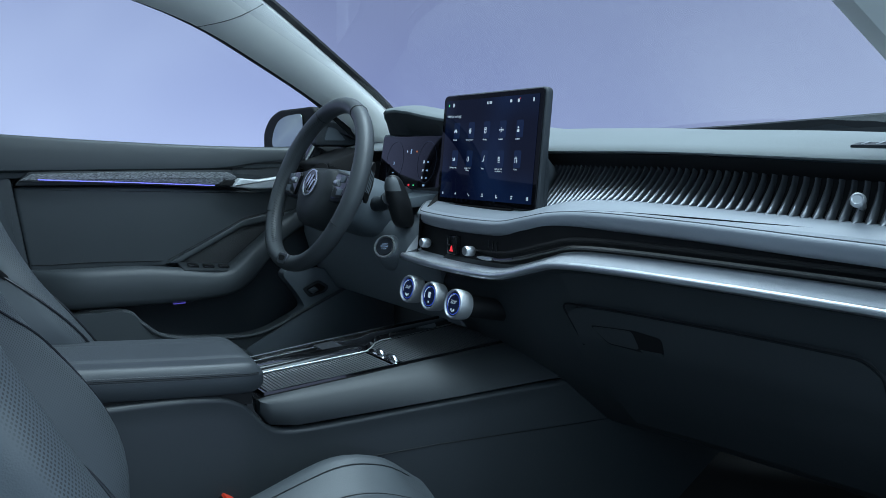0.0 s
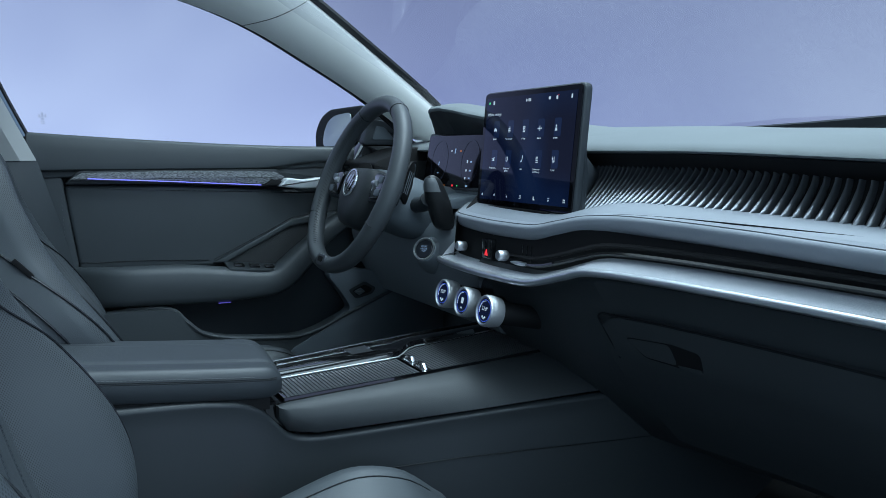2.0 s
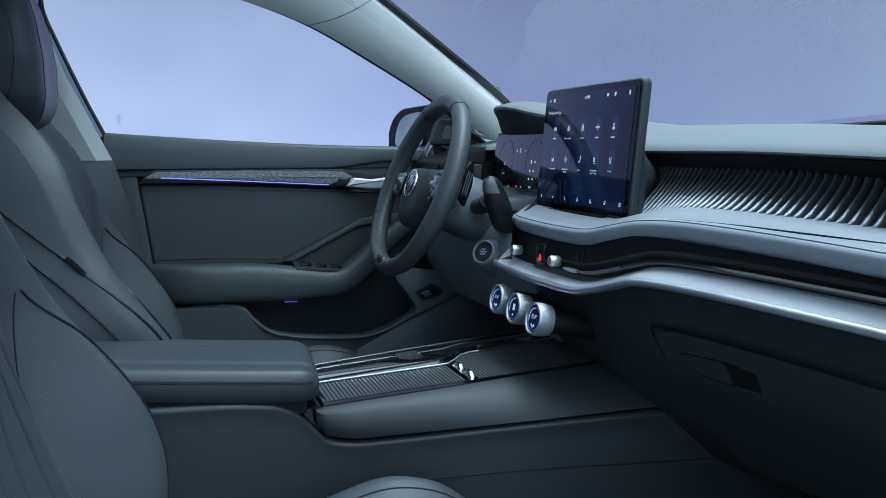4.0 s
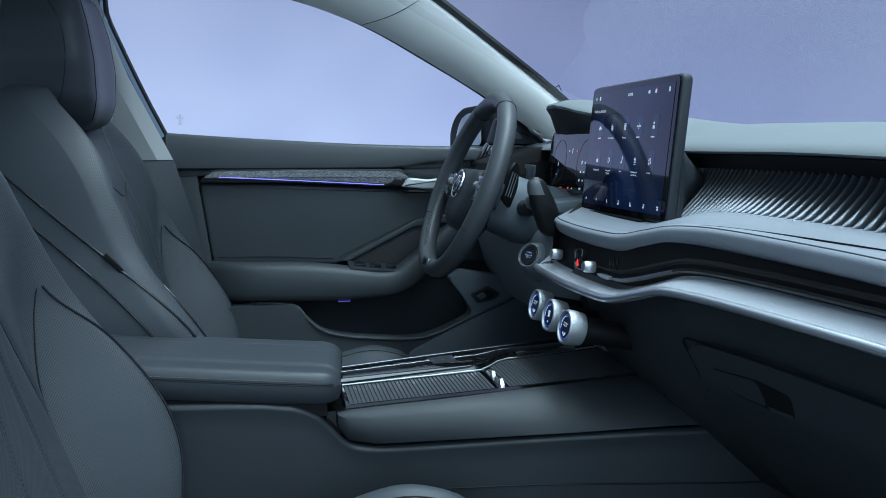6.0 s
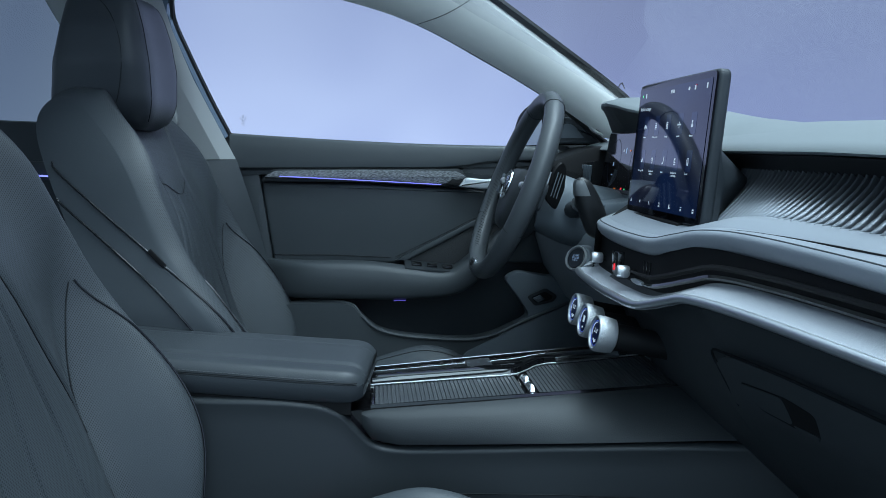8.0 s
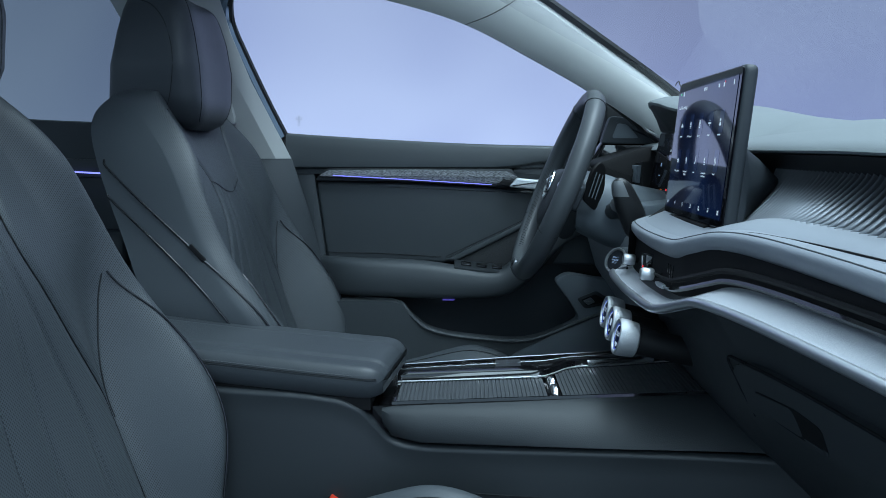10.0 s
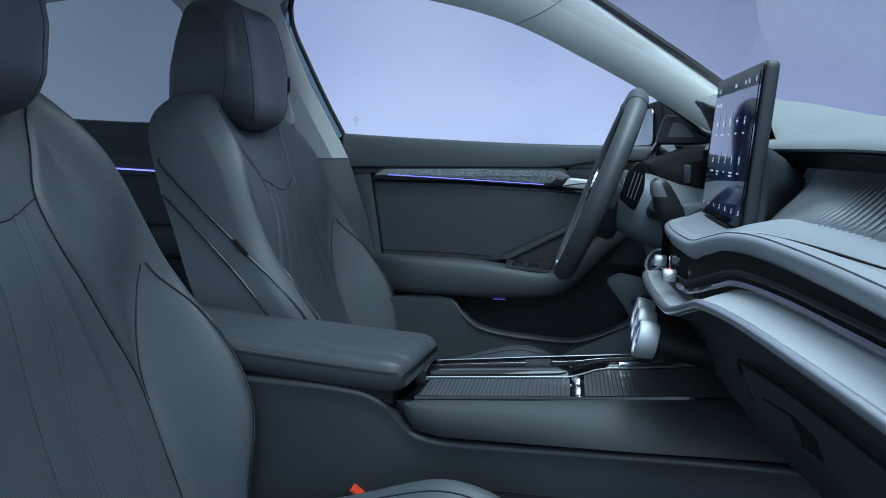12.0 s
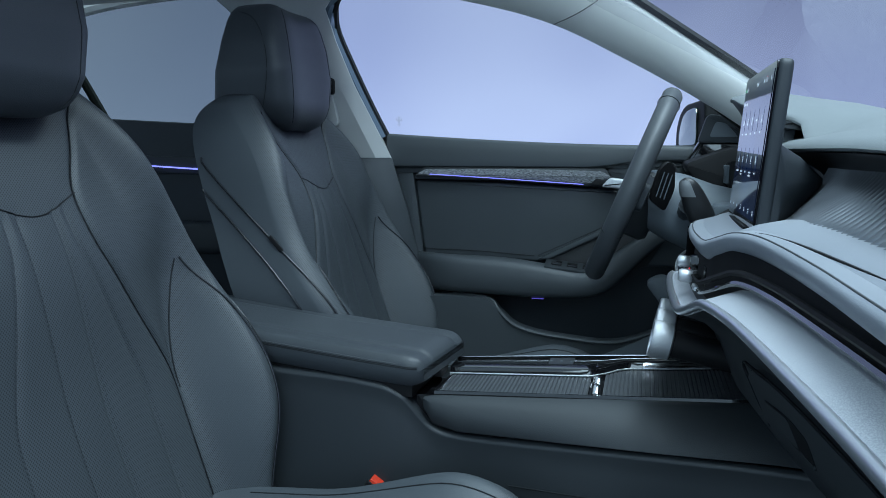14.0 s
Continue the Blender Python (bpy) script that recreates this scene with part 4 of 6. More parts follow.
def touch_screen():
    s = thing("touch_screen", "large freestanding black touch screen with blue menu icons", "display", (0.033, 0.87, 0.95))
    m = pose(0.033, 0.8655, 1.052, 84.6, 0, 0)
    poly = rounded([(-0.150, -0.104), (0.150, -0.104), (0.150, 0.104), (-0.150, 0.104)], 0.012)
    part("housing", moved(prism(poly, -0.019, -0.002, "z", 0.006, 3), m), PLASTIC, s)
    poly = rounded([(-0.1475, -0.1015), (0.1475, -0.1015), (0.1475, 0.1015), (-0.1475, 0.1015)], 0.010)
    scr = part("glass_front", moved(prism(poly, -0.003, 0.0, "z", 0.001, 1), m), SCREEN, s, "glossy black glass front")
    poly = [(-0.137, -0.092), (0.137, -0.092), (0.137, 0.092), (-0.137, 0.092)]
    lit = glow("lit_display", (0.0, 0.0, 0.0), 1.0, (0.002, 0.002, 0.004), 0.03)
    nt = lit.node_tree
    steep_gloss(lit)
    co, gr = nt.nodes["Texture Coordinate"], nt.nodes.new("ShaderNodeTexNoise")
    gr.inputs["Scale"].default_value, gr.inputs["Detail"].default_value = 7.0, 1.0
    rp = nt.nodes.new("ShaderNodeValToRGB")
    rp.color_ramp.elements[0].position, rp.color_ramp.elements[0].color = 0.40, (0.0015, 0.003, 0.013, 1)
    rp.color_ramp.elements[1].position, rp.color_ramp.elements[1].color = 0.68, (0.003, 0.010, 0.038, 1)
    nt.links.new(co.outputs["Object"], gr.inputs["Vector"])
    nt.links.new(gr.outputs["Fac"], rp.inputs["Fac"])
    nt.links.new(rp.outputs["Color"], nt.nodes["Principled BSDF"].inputs["Emission Color"])
    part("lit_area", moved(prism(poly, 0.0, 0.0006, "z", 0), m), lit, s, "dark blue lit menu area")

    def sym(x, y, w, h, mt=UI, name="symbol"):
        part(name, moved(prism(rounded([(x - w / 2, y - h / 2), (x + w / 2, y - h / 2), (x + w / 2, y + h / 2), (x - w / 2, y + h / 2)], min(w, h) * 0.3, 2), 0.0010, 0.00106, "z", 0), m), mt, scr)

    tile = glow("icon_tile", (0.03, 0.08, 0.28), 0.16, (0.002, 0.003, 0.008), 0.03)
    steep_gloss(tile)
    def shape(pts, x, y, k, mt=UI_WHITE, name="symbol"):
        part(name, moved(prism([(x + k * u, y + k * v) for u, v in pts], 0.0010, 0.00106, "z", 0), m), mt, scr)

    def disc(r, n=10, cx=0.0, cy=0.0):
        return [(cx + r * math.cos(2 * math.pi * q / n), cy + r * math.sin(2 * math.pi * q / n)) for q in range(n)]

    def box(x0, x1, y0, y1):
        return [(x0, y0), (x1, y0), (x1, y1), (x0, y1)]

    icons = (
        ([(-5, -2), (5, -2), (5, 0), (3, 1), (1.5, 3), (-2.5, 3), (-4, 0.5), (-5, 0)], box(-4, -2, -3.4, -2), box(2, 4, -3.4, -2)),
        ([(-3.5, 0), (3.5, 0), (2.5, 2.5), (-2.5, 2.5)], box(-3.5, 3.5, -3, -0.8), box(-2.5, 2.5, 3.6, 4.4), box(-2.5, 2.5, -4.6, -3.8)),
        (box(-3, -1.6, -5, 5), box(1.6, 3, -5, 5), box(-3, 3, 3.8, 5), box(-3, 3, -5, -3.8), box(-1, -0.1, -2.5, 2.5), disc(1.1, 8, 0.5, 1.4)),
        (disc(1.7), box(-5.5, -2.3, -0.9, 0.9), box(2.3, 5.5, -0.9, 0.9), box(-0.9, 0.9, 2.2, 4), box(-0.9, 0.9, -4, -2.2), disc(1.2, 8, -5, 0), disc(1.2, 8, 5, 0)),
        (disc(1.9, 10, 0, 3), [(-3.5, -4.5), (3.5, -4.5), (2, 0.2), (-2, 0.2)]),
        ([(-4, -3.5), (4, -3.5), (4, 3.5)], box(-4.5, -1, 0, 1)),
        ([(-1, -4.5), (1, -4.5), (3, -1.5), (3, 1.5), (1, 4.5), (-1, 4.5), (1, 1.5), (1, -1.5)], box(-4, -1.2, -0.5, 0.6), box(-3.5, -1.5, 2, 3), box(-3.5, -1.5, -3, -2)),
        ([(2, 5), (3.6, 5), (2, -3.5), (-3, -4.5), (-3, -2.8), (0.4, -2)], disc(1.2, 8, 2.6, 5.4)),
        (box(-3, 2.6, -2.5, -1), box(-3, -1.4, -2.5, 4.5), box(0.2, 1.6, -0.4, 4.5), box(-3.2, 3.2, -5, -4), disc(1.0, 8, -0.6, 2.5)),
        (box(-2.6, -1.4, -5, 5), box(1.4, 2.6, -5, 5), box(-3.4, -0.6, 0.8, 2.8), box(0.6, 3.4, -2.8, -0.8)),
    )
    captions = ((), ("Assist systems",), ("Parking",), (), (), ("Driving profile",), ("Background", "lighting"), ("Seats",), ("Stationary air", "conditioning"), ("Sound",))
    for i in range(10):
        x, y = -0.100 + (i % 5) * 0.047, (0.030, -0.022)[i // 5]
        part("tile", moved(prism(rounded([(x - 0.006, y - 0.010), (x + 0.013, y - 0.010), (x + 0.013, y + 0.02), (x - 0.006, y + 0.02)], 0.003, 2), 0.0004, 0.0008, "z", 0), m), tile, scr)
        for pts in icons[i]:
            shape(pts, x, y + 0.004, 0.00105)
        for q, words in enumerate(captions[i]):
            lettering("caption", words, 0.0040, m @ pose(x, y - 0.0125 - 0.0042 * q, 0.00105), UI_WHITE, scr)
        if not captions[i]:
            for q in range(3):
                sym(x + (q - 1) * 0.0040, y - 0.0125, 0.0032, 0.0020, UI_WHITE, "caption_bar")
    foot = (
        ([(-2, -3), (2, -3), (2, 0), (0, 3.5), (-2, 0)],),
        ([(-3, 0), (2.5, 3), (1, -3)],),
        ([(-3, 3), (-1.5, 3.4), (-0.8, 0.6), (2.4, -2.6), (1.4, -3.8), (-1.8, -1.2)],),
        (box(-1.6, -0.7, -2.5, 3.5), box(2, 2.9, -2, 4), box(-1.6, 2.9, 3, 4), disc(1.3, 8, -2.2, -2.7), disc(1.3, 8, 1.4, -2.2)),
        ([(-3, -3.6), (3, -3.6), (3, -1), (0, -1), (0, 3.6), (-3, 3.6)],),
        ([(-3.5, 3), (-2, 3.4), (3.5, 3.8), (3.5, 2.4), (-1.5, 1.6)], [(-3, -0.5), (3, 0.8), (0.5, -3.8), (-2, -3.4)]),
        (box(-3, -0.4, 0.4, 3.4), box(0.4, 3, 0.4, 3.4), box(-3, -0.4, -3.4, -0.4), box(0.4, 3, -3.4, -0.4)),
    )
    for k, shapes in enumerate(foot):
        for pts in shapes:
            shape(pts, -0.128 + k * 0.0425, -0.083, 0.00085)
    lettering("heading", "Vehicle settings", 0.0075, m @ pose(-0.132, 0.062, 0.001), UI_WHITE, scr, "LEFT")
    for q in range(4):
        sym(-0.006 + 0.004 * q, 0.083, 0.0024, 0.005, UI_WHITE, "clock_bar")
    sym(-0.128, 0.083, 0.004, 0.004, UI_GREEN)
    sym(-0.113, 0.083, 0.005, 0.007, UI_WHITE)
    sym(0.062, 0.083, 0.006, 0.005, UI_WHITE)
    sym(0.083, 0.083, 0.005, 0.006, UI_WHITE)
    sym(0.0865, 0.0865, 0.0018, 0.0018, UI_RED)
    sym(0.123, 0.083, 0.004, 0.007, UI_WHITE)
    # wedge-shaped mount behind
    rings = []
    for x, yt, zt, z0, z1 in ((-0.06, 0.90, 1.01, 0.953, 1.052), (-0.04, 0.935, 1.01, 0.95, 1.056), (0.143, 0.938, 1.01, 0.945, 1.056), (0.150, 0.932, 1.01, 0.945, 1.056), (0.176, 0.893, 1.005, 0.948, 1.052), (0.180, 0.886, 1.005, 0.952, 1.048)):
        rings.append([Vector((x, 0.872, z0)), Vector((x, 0.882, z0)), Vector((x, (0.884 + yt) / 2, (z0 + zt) / 2 - 0.004)), Vector((x, yt, zt - 0.004)), Vector((x, yt, zt + 0.003)), Vector((x, (0.884 + yt) / 2, (z1 + zt) / 2 + 0.006)), Vector((x, 0.884, z1)), Vector((x, 0.872, z1))])
    part("mount", loft(rings), PLASTIC, s, "dark wedge-shaped screen mount")
    part("foot", rbox(-0.07, 0.12, 0.852, 0.89, 0.942, 0.9500, 0.002), BLACK, s)


touch_screen()


def cluster():
    c = thing("instrument_cluster", "wide dark digital instrument display under a hood", "instrument display", (-0.3, 0.92, 0.96))
    m = pose(-0.29, 0.912, 1.026, 80, 0, 0)
    part("housing", moved(prism(rounded([(-0.155, -0.068), (0.155, -0.068), (0.155, 0.062), (-0.155, 0.062)], 0.01), -0.03, -0.002, "z", 0.004), m), PLASTIC_MID, c)
    f = part("display_face", moved(prism(rounded([(-0.148, -0.06), (0.148, -0.06), (0.148, 0.056), (-0.148, 0.056)], 0.006), -0.002, 0.0, "z", 0.0), m), SCREEN, c, "glossy dark display face")

    def sym(x, y, w, h, mt):
        w, h = w * 0.6, h * 0.65
        part("symbol", moved(prism([(x - w / 2, y - h / 2), (x + w / 2, y - h / 2), (x + w / 2, y + h / 2), (x - w / 2, y + h / 2)], 0.0002, 0.0007, "z", 0), m), mt, f)

    ring = glow("dial_ring", (0.2, 0.3, 0.6), 0.03)
    for x in (-0.085, 0.05):
        b = bmesh.new()
        n = 46
        vs = []
        for k in range(n):
            a = k * 2 * math.pi / n
            vs.append([b.verts.new((x + r * math.cos(a), 0.0 + r * 1.2 * math.sin(a), 0.0006)) for r in (0.036, 0.0375)])
        for k in range(n):
            b.faces.new((vs[k][0], vs[k][1], vs[(k + 1) % n][1], vs[(k + 1) % n][0]))
        part("dial", moved(b, m), ring, f)
    for x, y, w, h, mt in ((-0.085, -0.005, 0.005, 0.011, UI), (-0.085, -0.026, 0.012, 0.003, UI), (-0.018, 0.022, 0.007, 0.016, UI), (-0.034, 0.022, 0.005, 0.006, UI_WHITE), (0.006, 0.022, 0.008, 0.005, UI_ORANGE), (0.04, 0.0, 0.006, 0.010, UI_WHITE), (0.056, 0.0, 0.010, 0.006, UI), (0.04, -0.018, 0.006, 0.007, UI_WHITE), (0.056, -0.018, 0.012, 0.005, UI), (0.04, -0.034, 0.006, 0.007, UI_WHITE), (0.056, -0.034, 0.010, 0.005, UI), (-0.05, -0.052, 0.02, 0.004, UI_ORANGE), (-0.01, -0.051, 0.01, 0.006, UI_RED), (0.01, -0.051, 0.008, 0.004, UI_GREEN), (0.05, -0.05, 0.014, 0.006, UI)):
        sym(x, y, w, h, mt)
    # hood: an eyebrow over the display that runs out into the dash top
    def swell(x):
        return float(np.interp(x, [-0.47, -0.43, -0.40, -0.36, -0.30, -0.25, -0.20, -0.12, 0.0, 0.10, 0.20, 0.28], [0.0, 0.45, 0.78, 0.98, 1.0, 0.93, 0.82, 0.60, 0.36, 0.18, 0.05, 0.0]))

    def brow(x):
        """The hood's front edge."""
        return float(np.interp(x, [-0.47, -0.42, -0.40, -0.37, -0.33, -0.28, -0.20, -0.15, -0.12, -0.10, 0.30], [0.99, 0.925, 0.900, 0.881, 0.871, 0.869, 0.876, 0.893, 0.915, 0.95, 0.955]))

    def height(x, y):
        base = float(np.interp(y, [0.87, 0.94, 1.0, 1.1, 1.3], [1.055, 1.060, 1.071, 1.080, 1.082])) - 0.003
        full = float(np.interp(y, [0.87, 0.90, 0.93, 0.965, 1.0, 1.06, 1.12, 1.2, 1.3], [1.139, 1.146, 1.148, 1.143, 1.137, 1.128, 1.112, 1.094, 1.080]))
        ease = 1 - (1 - smoothstep(0.0, 0.13, y - brow(x))) * smoothstep(-0.14, -0.03, x)
        return base + max(full - base, 0) * swell(x) * ease

    top, under = [], []
    for k in range(61):
        x = -0.47 + 0.75 * k / 60
        y0 = brow(x)
        zl = height(x, y0)
        ring = [Vector((x, y0 + 0.008, zl - 0.010)), Vector((x, y0 + 0.001, zl - 0.007)), Vector((x, y0, zl - 0.003))]
        for q in range(17):
            y = y0 + 0.004 + (1.30 - 0.14 * (abs(x - MID) / 0.6) ** 2 - y0) * (q / 16) ** 1.3
            ring.append(Vector((x, y, height(x, y))))
        if x < -0.10:
            ring += [Vector((x, 1.15, 1.05)), Vector((x, 0.99, zl - 0.03)), Vector((x, y0 + 0.03, zl - 0.012))]
        else:
            ring += [Vector((x, 1.15, 1.03)), Vector((x, 0.99, 1.03)), Vector((x, y0 + 0.01, 1.03))]
        top.append(ring)
        if -0.405 < x < -0.095:
            z0 = 1.088
            e = smoothstep(-0.405, -0.37, x) * smoothstep(-0.095, -0.13, x)
            yb = max(0.955, y0 + 0.01)
            under.append([Vector((x, y0 + 0.003, zl - 0.006)), Vector((x, y0 + 0.03, zl - 0.011)), Vector((x, yb, z0 + 0.5 * (zl - z0) * e)), Vector((x, yb, z0 - 0.012)), Vector((x, min(0.912, yb - 0.004), z0 - 0.004))])
    part("hood", loft(top), DASH_TOP, c, "curved pale display hood")
    part("hood_underside", loft(under), SHELL, c, "matt black hood underside")


cluster()


def steering_wheel():
    w = thing("steering_wheel", "dark grey leather two-spoke steering wheel", "steering wheel", (-0.346, 0.69, 0.977))
    m = pose(-0.344, 0.705, 0.979, -22, 0, 0)
    R, n, k = 0.178, 72, 14
    bm = bmesh.new()
    vs = []
    for i in range(n):
        a = 2 * math.pi * i / n
        c = Vector((math.cos(a) * R, 0, math.sin(a) * (R + (0.0 if math.sin(a) > -0.8 else -0.006 * (abs(math.sin(a)) - 0.8) / 0.2))))
        e = Vector((math.cos(a), 0, math.sin(a)))
        thick = 0.0165 + 0.0025 * abs(math.cos(a)) ** 4
        vs.append([bm.verts.new(c + e * math.cos(b) * thick + Vector((0, 1, 0)) * math.sin(b) * 0.0185) for b in [2 * math.pi * j / k for j in range(k)]])
    for i in range(n):
        for j in range(k):
            bm.faces.new((vs[i][j], vs[i][(j + 1) % k], vs[(i + 1) % n][(j + 1) % k], vs[(i + 1) % n][j]))
    rim = part("rim", moved(bm, m), WHEEL, w)
    st = bmesh.new()
    for i in range(150):
        a = 2 * math.pi * i / 150
        if 1.15 < a < 1.99:
            continue
        e, g = Vector((math.cos(a), 0, math.sin(a))), Vector((-math.sin(a), 0, math.cos(a)))
        rad = 0.0165 + 0.0025 * abs(math.cos(a)) ** 4 + 0.0004
        pts = [e * (R - rad * math.cos(b)) + Vector((0, 0.0188 * math.sin(b), 0)) + g * 0.0022 * (q - 1) for q, b in enumerate((-0.75, -0.5, -0.25))]
        for p, q in zip(pts, pts[1:]):
            o = [g * 0.0007, e * -0.0008, g * -0.0007]
            lo, hi = [st.verts.new(p + v) for v in o], [st.verts.new(q + v) for v in o]
            st.faces.new((lo[0], lo[1], hi[1], hi[0]))
            st.faces.new((lo[1], lo[2], hi[2], hi[1]))
    tagged(part("rim_stitching", moved(st, m), SEAM, rim), kind="stuff")
    for a0 in (62, 118, 205, 335):
        a = radians(a0)
        c = Vector((math.cos(a) * R, 0, math.sin(a) * R))
        e = Vector((math.cos(a), 0, math.sin(a)))
        loop = [c + e * math.cos(b) * 0.0168 + Vector((0, 1, 0)) * math.sin(b) * 0.0193 for b in [2 * math.pi * j / 16 for j in range(17)]]
        part("rim_seam", moved(tube(loop, 0.0008, 5), m), SEAM, rim)
    hub = rounded([(-0.066, 0.040), (0.066, 0.040), (0.078, 0.0), (0.062, -0.054), (0.034, -0.086), (-0.034, -0.086), (-0.062, -0.054), (-0.078, 0.0)], 0.03)
    rings = [[Vector((x * k, y, (z + 0.012) * k - 0.012)) for x, z in hub] for k, y in ((0.90, 0.06), (1.0, 0.05), (1.0, 0.022), (0.985, 0.010), (0.94, 0.001), (0.84, -0.006), (0.66, -0.010), (0.40, -0.012), (0.1, -0.012))]
    part("airbag_cover", moved(loft(rings), m), LEATHER_DARK, w)
    bm_ = m @ pose(0, -0.0115, 0.0, 90, 0, 0)
    b = part("badge", moved(lathe([(0.001, 0.0), (0.0285, 0.0), (0.030, 0.002), (0.0295, 0.0045), (0.0265, 0.0045), (0.0255, 0.003), (0.001, 0.003)], 36), bm_), CHROME, w, "round chrome badge")
    part("badge_inset", moved(lathe([(0.001, 0.0), (0.0255, 0.0), (0.0255, 0.0034), (0.001, 0.0034)], 32), bm_), GLOSS, b)
    for dx, h in ((-0.011, 0.013), (0.0, 0.019), (0.011, 0.013)):
        part("badge_bar", moved(rbox(dx - 0.003, dx + 0.003, -h, h, 0.003, 0.0055, 0.001), bm_ @ pose(0, 0, 0, 0, 0, -28)), CHROME, b)
    for s in (-1, 1):
        sp = [(s * 0.07, 0.034), (s * 0.165, 0.022), (s * 0.165, -0.028), (s * 0.07, -0.03)]
        part("spoke", moved(prism(rounded(sp, 0.012), 0.004, 0.03, "y", 0.006), m), PLASTIC, w)
        pl = part("button_plate", moved(prism(rounded([(s * 0.085, 0.026), (s * 0.145, 0.022), (s * 0.14, -0.022), (s * 0.09, -0.026)], 0.012), -0.004, 0.006, "y", 0.003), m), GLOSS, w)
        part("roller", moved(lathe([(0.002, -0.009), (0.006, -0.009), (0.007, -0.006), (0.007, 0.006), (0.006, 0.009), (0.002, 0.009)], 14), m @ pose(s * 0.105, -0.004, 0.006, 0, 90, 0)), SATIN, pl)
        for dz in (0.014, -0.012):
            part("button", moved(rbox(s * 0.125 - 0.010, s * 0.125 + 0.010, -0.0065, -0.002, dz - 0.007, dz + 0.007, 0.002), m), PLASTIC_MID, pl)
        pm = m @ pose(s * 0.128, 0.048, 0.028, 0, 0, s * -45)
        pd = rounded([(-0.026, -0.042), (0.020, -0.030), (0.028, 0.022), (0.016, 0.042), (-0.004, 0.036), (-0.026, 0.0)], 0.010)
        pa = part("shift_paddle", moved(prism(pd, -0.003, 0.003, "y", 0.0015), pm), BLACK, w)
        for k in range(3):
            for f in (-0.0034, 0.0034):
                part("paddle_slot", moved(tube([(-0.010 + 0.010 * k, f, -0.022), (-0.004 + 0.010 * k, f, 0.022)], 0.0011, 6), pm), PLASTIC_MID, pa)
    cl = part("spoke_clasp", moved(prism(rounded([(-0.024, -0.156), (0.024, -0.156), (0.02, -0.178), (-0.02, -0.178)], 0.009), -0.0195, -0.012, "y", 0.0015), m), bpy.data.materials["dark_chrome_rib"], w, "small dark chrome clasp")
    part("clasp_inset", moved(prism(rounded([(-0.014, -0.161), (0.014, -0.161), (0.011, -0.172), (-0.011, -0.172)], 0.004), -0.0202, -0.0194, "y", 0.0), m), BLACK, cl)


steering_wheel()


